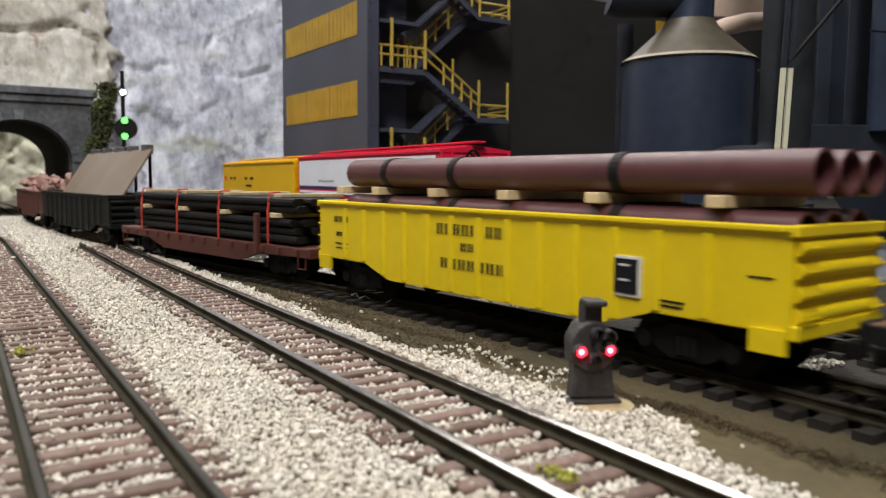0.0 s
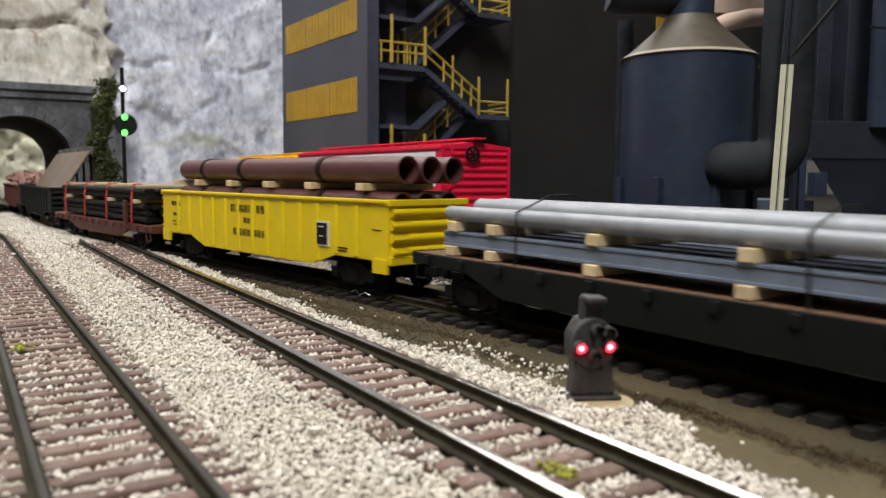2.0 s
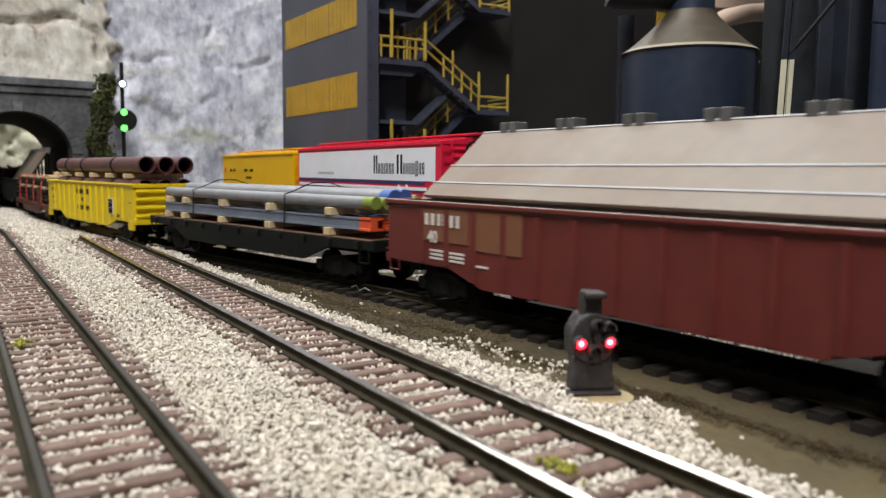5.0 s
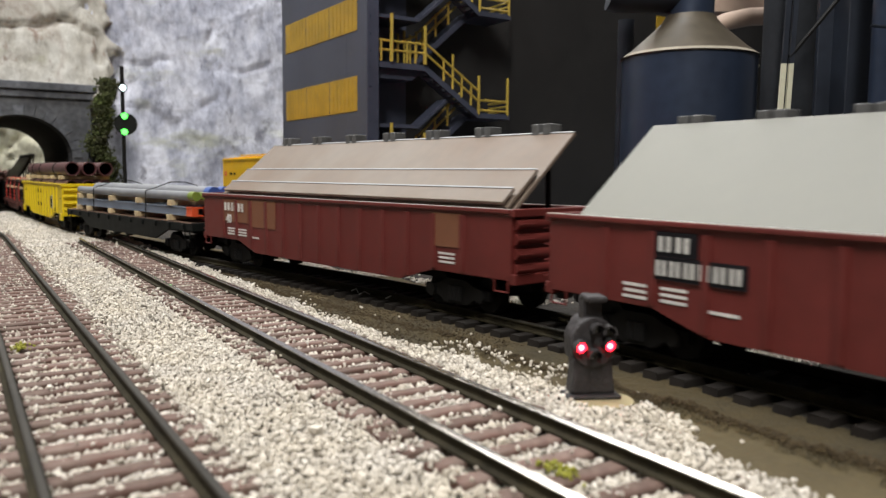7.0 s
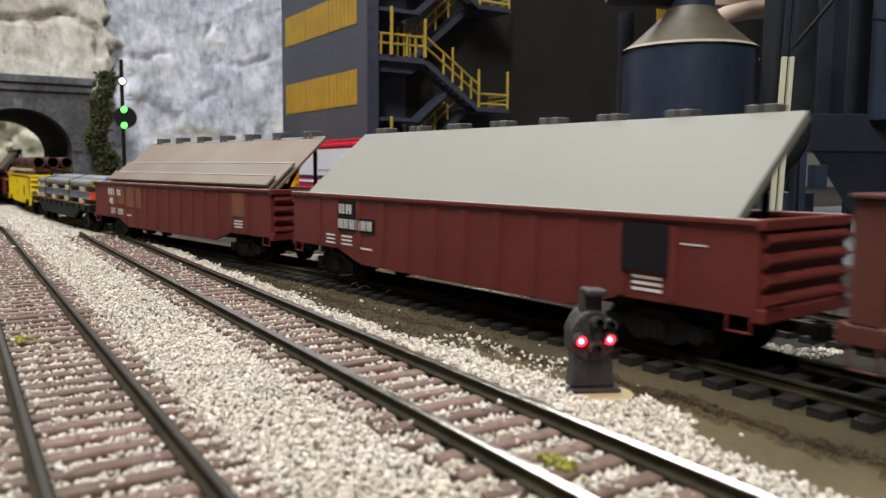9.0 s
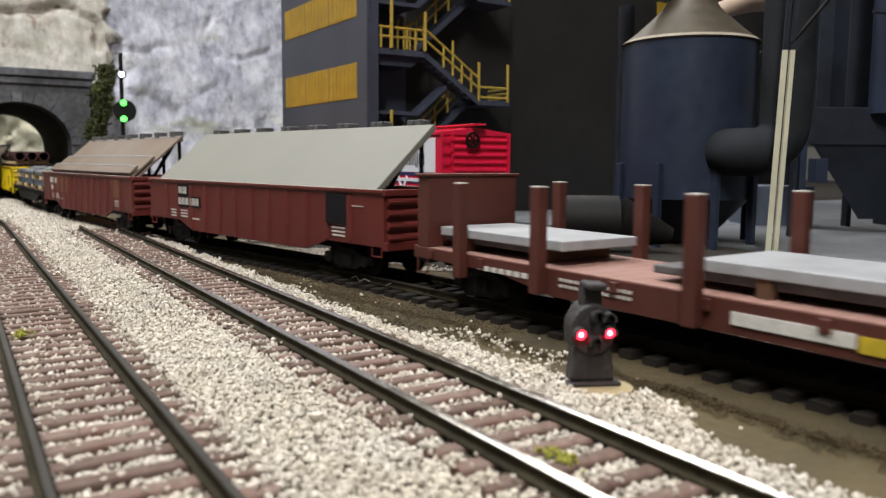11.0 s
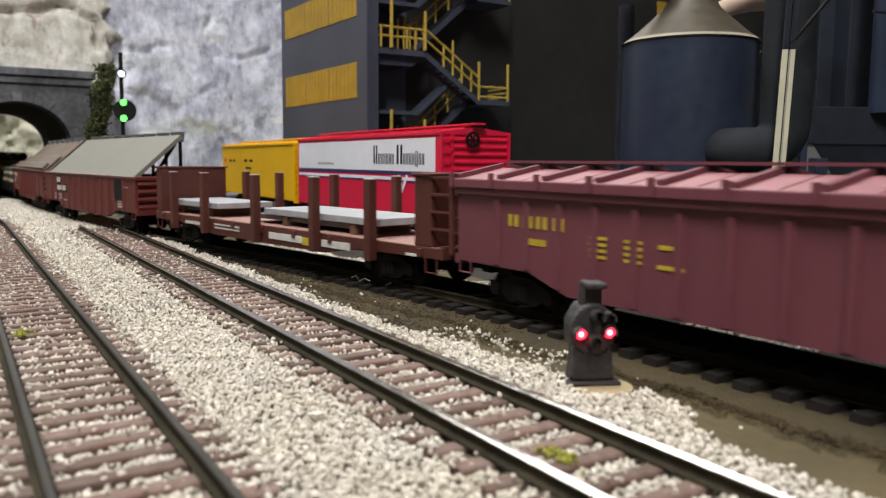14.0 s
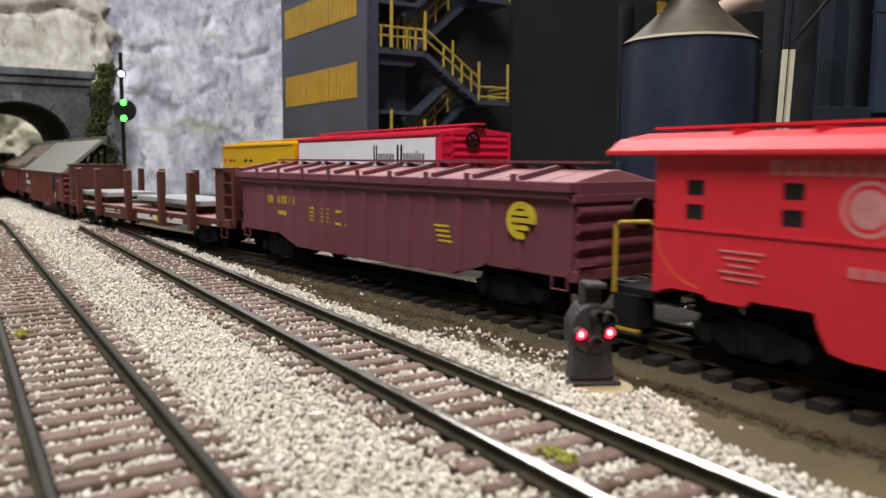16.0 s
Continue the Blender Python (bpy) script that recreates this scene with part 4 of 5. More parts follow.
for y in (-0.0616, -0.0212, 0.0178, 0.0540, 0.0715):
    boxpart("wood_block", M["wood"], pl, -0.0158, 0.0158, y - 0.0018, y + 0.0018, 0.0160, 0.0186, "pale wooden block", 0.0002)
    boxpart("wood_block", M["wood"], pl, -0.0152, 0.0152, y - 0.0018, y + 0.0018, 0.0228, 0.0255, "pale wooden block", 0.0002)
for y in (-0.032, 0.045):
    bm = bmesh.new()
    sweep(bm, [(-0.0158, y - 0.002, 0.0158), (-0.0149, y - 0.001, 0.0292), (-0.010, y, 0.0305), (-0.0015, y + 0.001, 0.0334), (0.0065, y + 0.001, 0.0334), (0.0185, y, 0.0298), (0.0158, y, 0.0158)], 0.00025, 6)
    part("chain", bm, M["black"], pl, "thin tie-down wire")

# first brown gondola with three tan plates
WF, WR = -0.1187, -0.3040
car, h = gondola("brown_gondola", "oxide-brown gondola car with patched paint and white lettering", WF, WR, M["brown"], 0.0286, 13)
boxpart("paint_patch", M["brown_patch"], car, -0.0166, -0.0162, 0.0520, 0.0745, 0.0184, 0.0277, "lighter brown paint patch")
boxpart("paint_patch", M["brown_patch"], car, -0.0166, -0.0162, 0.0300, 0.0512, 0.0172, 0.0277, "lighter brown paint patch")
boxpart("paint_patch", M["brown_patch"], car, -0.0166, -0.0162, -0.0735, -0.0614, 0.0182, 0.0277, "lighter brown paint patch")
bars(car, M["letter"], -0.0168, word(0.0696, 0.0246, 1, 0.0068, 0.0033) + word(0.0638, 0.0246, 1, 0.0055, 0.0033) + word(0.0576, 0.0244, 1, 0.0062, 0.0033))
digits(car, M["letter"], -0.0168, 0.0706, 0.0180, "40", 0.0048)
bars(car, M["letter"], -0.0164, [(0.0661, 0.0157 - 0.0011 * k, 0.0076 - 0.0008 * (k % 2), 0.0006) for k in range(3)] + [(0.0570, 0.0156 - 0.0011 * k, 0.0068, 0.0006) for k in range(3)] + [(0.0470, 0.0131, 0.0075, 0.0006)] + [(-0.0676, 0.0163 - 0.0012 * k, 0.0066, 0.0006) for k in range(3)])
plate_rack("tan_plate_load", "three long tan steel plates leaning on a slanted rack", WF, WR, M["plate_tan"], [(1.0, 0.0, 0.0), (0.46, 0.0005, 0.003), (0.17, 0.001, 0.006)], -0.0900, 0.0800, -0.0128, 0.0276, 0.0118, 0.0495)

# second brown gondola with one grey plate
PF, PR = -0.3205, -0.5034
car, h = gondola("oxide_gondola", "oxide-red gondola car with black number panels", PF, PR, M["brown"], 0.0284, 12)
boxpart("number_panel", M["kletter"], car, -0.0168, -0.0162, 0.0486, 0.0592, 0.0222, 0.0272, "black panel behind white letters")
boxpart("number_panel", M["kletter"], car, -0.0168, -0.0162, 0.0374, 0.0592, 0.0174, 0.0221, "black panel behind white number")
bars(car, M["letter"], -0.0169, word(0.0564, 0.0247, 2, 0.0044, 0.0031) + word(0.0572, 0.0198, 6, 0.0035, 0.0031))
bars(car, M["letter"], -0.0164, [(0.0641, 0.0155 - 0.0013 * k, 0.0072 - 0.0008 * (k % 2), 0.0006) for k in range(3)] + [(0.0542, 0.0156 - 0.0013 * k, 0.0066, 0.0006) for k in range(3)] + [(0.0430, 0.0124, 0.0083, 0.0006)] + [(-0.0668, 0.0160 - 0.0013 * k, 0.0076, 0.0006) for k in range(3)])
boxpart("stencil_panel", M["kletter"], car, -0.0172, -0.0162, -0.0724, -0.0605, 0.0174, 0.0274, "dark rectangular panel")
bars(car, M["letter"], -0.0164, [(-0.0777, 0.0237, 0.006, 0.0003)])
plate_rack("grey_plate_load", "one large grey steel plate leaning on a slanted rack", PF, PR, M["plate_grey"], [(1.0, 0.0, 0.0)], -0.0860, 0.0830, -0.0142, 0.0270, 0.0108, 0.0490, thick=0.0022, hooks=8)

# bulkhead flat car with slabs
BF, BR = -0.5218, -0.7262
car, h = flatcar("bulkhead_flatcar", "brown bulkhead flat car with stakes and white lettering panels", BF, BR, M["flat_brown"], M["deck_pink"], deck_z=0.0135, depth=0.0068, pockets=9)
for y0, y1, s in ((h - 0.0062, h - 0.0007, 1), (-h + 0.0035, -h + 0.0112, -1)):
    bulk = boxpart("bulkhead", M["flat_brown"], car, -0.0165, 0.0165, y0, y1, 0.0135, 0.0340, bevel=0.0003)
    boxpart("bulkhead_cap", M["flat_brown"], bulk, -0.0175, 0.0175, y0 - 0.0005, y1 + 0.0005, 0.0340, 0.0349, bevel=0.0003)
    if s < 0:
        for x in (-0.0165, -0.006, 0.006, 0.0165):
            boxpart("ladder_post", M["flat_brown"], bulk, x - 0.0007, x + 0.0007, -h - 0.0062, -h - 0.0048, 0.0120, 0.0342, bevel=0.0002)
            for z in (0.0185, 0.0235, 0.0285, 0.0334):
                boxpart("rung", M["flat_brown"], bulk, x - 0.0005, x + 0.0005, -h - 0.0048, y0, z, z + 0.0007)
        for z in (0.0185, 0.0235, 0.0285, 0.0334):
            boxpart("rung", M["flat_brown"], bulk, -0.0158, 0.0158, -h - 0.0058, -h - 0.0052, z, z + 0.0007)
    else:
        for x in (-0.011, 0.0, 0.011):
            boxpart("bulkhead_post", M["flat_brown"], bulk, x - 0.0010, x + 0.0010, y1, y1 + 0.0012, 0.0136, 0.0338, bevel=0.0002)
for y in (0.0780, 0.0466, 0.0023, -0.0390, -0.0712):
    for s in (-1, 1):
        st = boxpart("stake", M["flat_brown"], car, min(s * 0.0166, s * 0.0196), max(s * 0.0166, s * 0.0196), y - 0.0016, y + 0.0016, 0.0070, 0.0325, bevel=0.0003)
        boxpart("stake_top", M["letter"], st, min(s * 0.0167, s * 0.0195), max(s * 0.0167, s * 0.0195), y - 0.0015, y + 0.0015, 0.03253, 0.0328)
bars(car, M["letter"], -0.0167, [(0.0710 - k * 0.0030, 0.0105, 0.0021, 0.0013) for k in range(7)] + [(0.0400 - k * 0.0016, 0.0112 - j * 0.0014, 0.0009, 0.0007) for k in range(14) for j in range(2)] + [(-0.0905, 0.0106, 0.0065, 0.0008)])
for y0, y1 in ((-0.0285, -0.0055), (-0.0580, -0.0415)):
    boxpart("lettering_panel", M["letter"], car, -0.0169, -0.0163, y0, y1, 0.0088, 0.0112, "worn white panel")
boxpart("yellow_plate", M["yletter"], car, -0.0169, -0.0163, -0.0337, -0.0291, 0.0083, 0.0110, "small yellow plate")
sl = load("steel_slab_load", "flat grey steel slabs on low brown blocks", "steel slabs", BF, BR)
for y0, y1, dx in ((0.043, 0.094, 0.0), (-0.068, 0.006, 0.001)):
    boxpart("slab", M["slab"], sl, -0.0135 + dx, 0.0125 + dx, y0, y1, 0.0172, 0.0197, bevel=0.0003)
    boxpart("slab", M["clamp"], sl, -0.0100 - dx, 0.0140 - dx, y0 + 0.014, y1 + 0.012, 0.0152, 0.0170, "dark grey slab", 0.0003)
    for f in (0.2, 0.8):
        boxpart("block", M["deck"], sl, -0.012, 0.012, y0 + (y1 - y0) * f - 0.0015, y0 + (y1 - y0) * f + 0.0015, 0.0136, 0.0171)

# covered maroon gondola
CF, CR = -0.7367, -0.9097
car, h = gondola("covered_gondola", "maroon gondola car with pitched steel covers and yellow lettering", CF, CR, M["maroon"], 0.0298, 13)
for s in (-1, 1):
    boxpart("cover_rim", M["maroon"], car, min(s * 0.0158, s * 0.0186), max(s * 0.0158, s * 0.0186), -h - 0.001, h + 0.001, 0.0312, 0.0338, bevel=0.0004)
    boxpart("cover_lip", M["maroon"], car, min(s * 0.0162, s * 0.0178), max(s * 0.0162, s * 0.0178), -h, h, 0.0296, 0.0313, bevel=0.0003)
for s in (-1, 1):
    boxpart("cover_end", M["maroon"], car, -0.0158, 0.0158, min(s * h, s * (h + 0.0012)), max(s * h, s * (h + 0.0012)), 0.0296, 0.0338, bevel=0.0003)
n = 20
for k in range(n):
    y0, y1 = -h + 2 * h * k / n, -h + 2 * h * (k + 1) / n
    bm = bmesh.new()
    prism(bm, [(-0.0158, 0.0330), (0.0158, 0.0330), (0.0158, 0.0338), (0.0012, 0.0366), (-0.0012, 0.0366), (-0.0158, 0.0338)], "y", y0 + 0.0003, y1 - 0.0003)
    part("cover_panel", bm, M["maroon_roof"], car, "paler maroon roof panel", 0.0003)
    if k % 2:
        bm = bmesh.new()
        for s in (-1, 1):
            prism(bm, [(s * 0.0162, 0.0339), (s * 0.0012, 0.0368), (s * 0.0012, 0.0379), (s * 0.0162, 0.0350)], "y", y1 - 0.0008, y1 + 0.0008)
        part("cover_rib", bm, M["maroon"], car)
        boxpart("latch", M["maroon"], car, -0.0190, -0.0184, y1 - 0.0008, y1 + 0.0008, 0.0317, 0.0354)
boxpart("running_board", M["maroon"], car, -0.0028, 0.0028, -h * 0.95, h * 0.95, 0.0380, 0.0387)
bars(car, M["yletter"], -0.0164, [(y, 0.0237, 0.0036, 0.0030) for y in (0.0628, 0.0574, 0.0523, 0.0464)] + word(0.0568, 0.0189, 5, 0.0014, 0.0016))
bars(car, M["yletter"], -0.0164, [(y, 0.0217 - j * 0.0014, w, 0.0007) for y, w, m_ in ((0.0336, 0.0050, 4), (0.0234, 0.0048, 4)) for j in range(m_)] + [(0.0149, 0.0213, 0.0034, 0.0009), (0.0134, 0.0172, 0.0066, 0.0008)] + [(-0.0387 - 0.0006 * j, 0.0204 - 0.0014 * j, 0.0062 - 0.0004 * (j % 2), 0.0006) for j in range(4)])
bm = bmesh.new()
arc(bm, -0.0705, 0.0239, 0.0030, 0.0047, 4.5, 9.6, 30, "x", -0.01745, -0.0162)
for z, a in ((0.0257, 0.0030), (0.0239, 0.0046), (0.0221, 0.0024)):
    box(bm, -0.01742, -0.0162, -0.0705 - a, -0.0705 + a, z - 0.0006, z + 0.0006)
part("emblem", bm, M["yletter"], car, "round yellow emblem")

# red caboose
KF, KR = -0.9362, -1.0500
kh = (KF - KR) / 2
car = rides(thing("caboose", "bright red caboose with small square windows and a low roof", "railway car", "train"), KF, KR)
zc0, zc1 = 0.0115, 0.0402
for s in (-1, 1):
    bm = bmesh.new()
    xs = sorted((s * 0.0162, s * 0.0150))
    windows = [(0.0472, 0.0336), (0.0472, 0.0289), (0.0266, 0.0336), (0.0266, 0.0289), (-0.036, 0.0336), (-0.036, 0.0289)]
    cols = sorted({w[0] for w in windows})
    edges = [-kh]
    for c in cols:
        edges += [c - 0.0021, c + 0.0021]
    edges.append(kh)
    for k in range(len(edges) - 1):
        if k % 2 == 0:
            box(bm, xs[0], xs[1], edges[k], edges[k + 1], 0.0140, zc1)
        else:
            for a, b in ((0.0140, 0.0274), (0.0304, 0.0321), (0.0351, zc1)):
                box(bm, xs[0], xs[1], edges[k], edges[k + 1], a, b)
    prism(bm, [(-kh, 0.0120), (-0.0440, 0.0130), (-0.0432, 0.0120), (-0.0350, 0.0120), (-0.0340, 0.0132), (-0.0215, 0.0132), (-0.0208, 0.0105), (-0.0186, 0.0068), (-0.0150, 0.0060), (0.0150, 0.0060), (0.0186, 0.0068), (0.0208, 0.0105), (0.0215, 0.0132), (0.0340, 0.0132), (0.0350, 0.0120), (0.0432, 0.0120), (0.0440, 0.0130), (0.0520, 0.0133), (kh, 0.0118), (kh, 0.0141), (-kh, 0.0141)], "x", xs[0], xs[1])
    side = part("side", bm, M["caboose_red"], car)
    for y, z in windows:
        boxpart("window_pane", M["lens_dark"], side, s * 0.0154 - 0.0003, s * 0.0154 + 0.0003, y - 0.0021, y + 0.0021, z - 0.0015, z + 0.0015, "dark window pane")
    boxpart("side_rail", M["caboose_red"], side, min(s * 0.0162, s * 0.0165), max(s * 0.0162, s * 0.0165), -kh, kh, 0.0253, 0.0258)
    boxpart("eave", M["caboose_red"], car, min(s * 0.0160, s * 0.0185), max(s * 0.0160, s * 0.0185), -kh - 0.012, kh + 0.012, 0.0398, 0.0410, bevel=0.0003)
bm = bmesh.new()
prism(bm, [(-0.0184, 0.0408), (0.0184, 0.0408), (0.0150, 0.0432), (0.006, 0.0448), (-0.006, 0.0448), (-0.0150, 0.0432)], "y", -kh - 0.0118, kh + 0.0118)
roof = part("roof", bm, M["caboose_red"], car, bevel=0.0004)
for y in np.arange(-kh, kh, 0.0165):
    boxpart("roof_seam", M["caboose_red"], roof, -0.0120, 0.0120, y - 0.0003, y + 0.0003, 0.0433, 0.0451)
for s in (-1, 1):
    boxpart("running_board", M["caboose_red"], roof, min(s * 0.0005, s * 0.0055), max(s * 0.0005, s * 0.0055), -kh - 0.010, kh + 0.010, 0.0456, 0.0462)
    y0, y1 = sorted((s * kh, s * (kh - 0.001)))
    boxpart("end", M["caboose_red"], car, -0.0150, 0.0150, y0, y1, zc0, zc1)
    y0, y1 = sorted((s * kh, s * (kh + 0.012)))
    boxpart("platform", M["black"], car, -0.0150, 0.0150, y0, y1, 0.0100, 0.0116)
    for side in (-1, 1):
        bm = bmesh.new()
        sweep(bm, [(side * 0.0155, s * (kh + 0.0112), 0.0100), (side * 0.0155, s * (kh + 0.0112), 0.0245), (side * 0.0155, s * (kh + 0.0100), 0.0255), (side * 0.0155, s * (kh + 0.0015), 0.0262)], 0.0005, 8)
        part("handrail", bm, M["mill_yellow"], car, "yellow handrail")
        boxpart("steps", M["black"], car, min(side * 0.0110, side * 0.0165), max(side * 0.0110, side * 0.0165), min(s * (kh + 0.0035), s * (kh + 0.0105)), max(s * (kh + 0.0035), s * (kh + 0.0105)), 0.0030, 0.0102)
        boxpart("step_edge", M["mill_yellow"], car, min(side * 0.0158, side * 0.0170), max(side * 0.0158, side * 0.0170), min(s * (kh + 0.0030), s * (kh + 0.0110)), max(s * (kh + 0.0030), s * (kh + 0.0110)), 0.0024, 0.0030, "yellow step edge")
    tubepart("brake_wheel", M["black"], car, (-0.006, s * (kh + 0.0120), 0.0270), (-0.006, s * (kh + 0.0126), 0.0270), 0.0036, seg=18)
bars(car, M["faded"], -0.0163, word(0.0302, 0.0377, 16, 0.0026, 0.0026))
bars(car, M["faded"], -0.0163, [(0.0362, 0.0220 - 0.0013 * k, 0.0095 - 0.0022 * (k % 3), 0.0003) for k in range(5)] + word(0.0150, 0.0208, 5, 0.0028, 0.0018))
bm = bmesh.new()
tube(bm, (-0.01625, 0.0135, 0.0312), (-0.0160, 0.0135, 0.0312), 0.0046, seg=28, inner=0.86)
tube(bm, (-0.01625, 0.0135, 0.0312), (-0.0160, 0.0135, 0.0312), 0.0032, seg=24)
part("emblem", bm, M["faded"], car, "round faded pale emblem")
bm = bmesh.new()
arc(bm, 0.0445, 0.0262, 0.0118, 0.0124, -1.5, 0.0, 12, "x", -0.01625, -0.0160)
part("stripe", bm, M["orange"], car, "thin curved gold stripe")
add_trucks(car, kh * 0.62)
add_couplers(car, kh + 0.012)

# brown flat car with bundles of black pipe
FF, FR = 0.4360, 0.2640
car, h = flatcar("brown_flatcar", "reddish-brown flat car with deep side sills", FF, FR, M["flat_brown"], M["flat_brown"], depth=0.0078, pockets=14)
boxpart("brake_post", M["flat_brown"], car, -0.0180, -0.0160, -h * 0.60 - 0.0012, -h * 0.60 + 0.0012, 0.0085, 0.0245, bevel=0.0004)
pl = load("black_pipe_bundles", "bundles of thin black pipes with red straps and pale blocks", "pipes", FF, FR)
for layer, (z, n) in enumerate(((0.0152, 9), (0.0183, 9), (0.0214, 9), (0.0264, 9), (0.0292, 8))):
    for k in range(n):
        x = -0.0142 + 0.0032 * k + (0.0008 if layer % 2 else 0)
        tubepart("pipe", M["black"], pl, (x, -h * 0.90 + 0.002 * ((k * 7 + layer) % 3), z), (x, h * 0.84, z), 0.0015, seg=8)
for y in (-0.062, -0.022, 0.018, 0.058):
    boxpart("wood_block", M["wood"], pl, -0.0160, 0.0150, y - 0.0026, y + 0.0026, 0.0231, 0.0249, "pale wooden block", 0.0002)
    boxpart("wood_block", M["wood"], pl, -0.0140, 0.0150, y - 0.0026, y + 0.0026, 0.0308, 0.0322, "pale wooden block", 0.0002)
    bm = bmesh.new()
    sweep(bm, [(-0.0164, y + 0.003, 0.0128), (-0.0164, y + 0.003, 0.0250), (-0.0146, y + 0.0045, 0.0325), (-0.010, y + 0.005, 0.0326)], 0.0004, 6)
    part("strap", bm, M["strap"], pl, "red strap")

# dark gondola with a tan plate, and the car before it
GF, GR = 0.6120, 0.4520
car, h = gondola("dark_gondola", "dark green-black gondola car with plain sides", GF, GR, M["green_black"], 0.0272, 11)
plate_rack("tan_plate_rack", "tan steel plate leaning on a slanted rack", GF, GR, M["plate_tan"], [(1.0, 0.0, 0.0)], -h + 0.012, h - 0.012, -0.0135, 0.0135, 0.0120, 0.0530, hooks=5)
HF, HR = 0.7720, 0.6240
car, h = gondola("rust_gondola", "rust-brown gondola car heaped with scrap", HF, HR, M["flat_brown"], 0.0260, 11)
rng = np.random.default_rng(21)
sc = np.column_stack([rng.uniform(-0.012, 0.012, 130), rng.uniform(-h * 0.9, h * 0.9, 130), rng.uniform(0.022, 0.036, 130)])
scr = grains("scrap_heap", sc, rng.uniform(0.002, 0.0055, 130), M["deck_pink"], True, "heap of rusty pink-brown scrap", "scrap", 22)
tagged(scr, group="loads on the train")
rides(scr, HF, HR)


# ---------------------------------------------------------------- parked box cars
def boxcar(name, label, y_near, L, mat, z0, z1, W=0.0364):
    """A box car on the siding: sides with a door, ribbed ends, roof and running board."""
    mid = y_near + L / 2
    x = siding_x(mid)
    car = thing(name, label, "railway car", "parked box cars", pose(x, mid, RAIL_C, 0, 0, -2.2))
    h, w = L / 2, W / 2
    bm = bmesh.new()
    box(bm, -w, w, -h, h, z0, z1)
    body = part("body", bm, mat, car, bevel=0.0004)
    bm = bmesh.new()
    prism(bm, [(-w - 0.0006, z1 - 0.0008), (w + 0.0006, z1 - 0.0008), (w + 0.0006, z1 + 0.0004), (0, z1 + 0.0026), (-w - 0.0006, z1 + 0.0004)], "y", -h - 0.0006, h + 0.0006)
    roof = part("roof", bm, mat, car)
    for k in range(15):
        y = -h + 2 * h * (k + 0.5) / 15
        bm = bmesh.new()
        prism(bm, [(-w - 0.0004, z1 + 0.0004), (0, z1 + 0.0026), (w + 0.0004, z1 + 0.0004), (w + 0.0004, z1 + 0.0009), (0, z1 + 0.0032), (-w - 0.0004, z1 + 0.0009)], "y", y - 0.0006, y + 0.0006)
        part("roof_rib", bm, mat, roof)
    boxpart("running_board", mat, roof, -0.003, 0.003, -h - 0.004, h + 0.004, z1 + 0.0036, z1 + 0.0043, bevel=0.0001)
    for s in (-1, 1):
        for k in range(11):
            z = z0 + 0.003 + (z1 - z0 - 0.006) * k / 10
            bm = bmesh.new()
            tube(bm, (-w + 0.006, s * h, z), (w - 0.0015, s * h, z), 0.0010, seg=8)
            part("corrugation", bm, mat, body, smooth=True)
        for xx in (-w + 0.0006, w - 0.0006, -w + 0.0058):
            boxpart("corner_post", mat, body, xx - 0.0006, xx + 0.0006, min(s * h, s * (h + 0.0012)), max(s * h, s * (h + 0.0012)), z0, z1)
        for k in range(8):
            z = z0 + 0.003 + k * (z1 - z0 - 0.006) / 7
            boxpart("ladder_rung", mat, body, -w + 0.0008, -w + 0.0056, min(s * (h + 0.0012), s * (h + 0.0018)), max(s * (h + 0.0012), s * (h + 0.0018)), z - 0.0003, z + 0.0003)
        boxpart("end_sill", mat, car, -w, w, min(s * h, s * (h + 0.0016)), max(s * h, s * (h + 0.0016)), z0 - 0.0012, z0 + 0.0012)
    bm = bmesh.new()
    tube(bm, (-0.0030, -h - 0.0030, z1 - 0.0030), (-0.0030, -h - 0.0022, z1 - 0.0030), 0.0036, seg=20, inner=0.72)
    for k in range(3):
        a = k * math.pi / 3
        sweep(bm, [(-0.0030 - 0.003 * math.cos(a), -h - 0.0026, z1 - 0.0030 - 0.003 * math.sin(a)), (-0.0030 + 0.003 * math.cos(a), -h - 0.0026, z1 - 0.0030 + 0.003 * math.sin(a))], 0.0004, 6)
    part("brake_wheel", bm, M["black"], car, "dark brake wheel", smooth=True)
    boxpart("centre_sill", M["black"], car, -0.004, 0.004, -h + 0.004, h - 0.004, z0 - 0.004, z0)
    add_trucks(car, h * 0.72, moving=False)
    add_couplers(car, h)
    return car, h, w


car, h, w = boxcar("red_boxcar", "bright red box car with a white name panel", 0.2883, 0.180, M["red"], 0.0115, 0.0508)
boxpart("name_panel", M["white"], car, -w - 0.0002, -w + 0.0003, -h + 0.0040, h - 0.001, 0.0335, 0.0487, "white name panel")
bm = bmesh.new()
box(bm, -w - 0.0002, -w + 0.0003, -h + 0.014, h - 0.001, 0.0318, 0.0332)
box(bm, -w - 0.0002, -w + 0.0003, -h + 0.014, h - 0.001, 0.0284, 0.0290)
part("stripe", bm, M["navy"], car, "navy stripe")
bm = bmesh.new()
box(bm, -w - 0.0002, -w + 0.0003, -h + 0.012, h - 0.001, 0.0291, 0.0306)
prism(bm, [(-h + 0.0395, 0.0318), (-h + 0.0355, 0.0260), (-h + 0.0315, 0.0318), (-h + 0.0300, 0.0306), (-h + 0.0355, 0.0232), (-h + 0.0410, 0.0306)], "x", -w - 0.0003, -w + 0.0003)
part("stripe", bm, M["white"], car, "white stripe with a chevron")
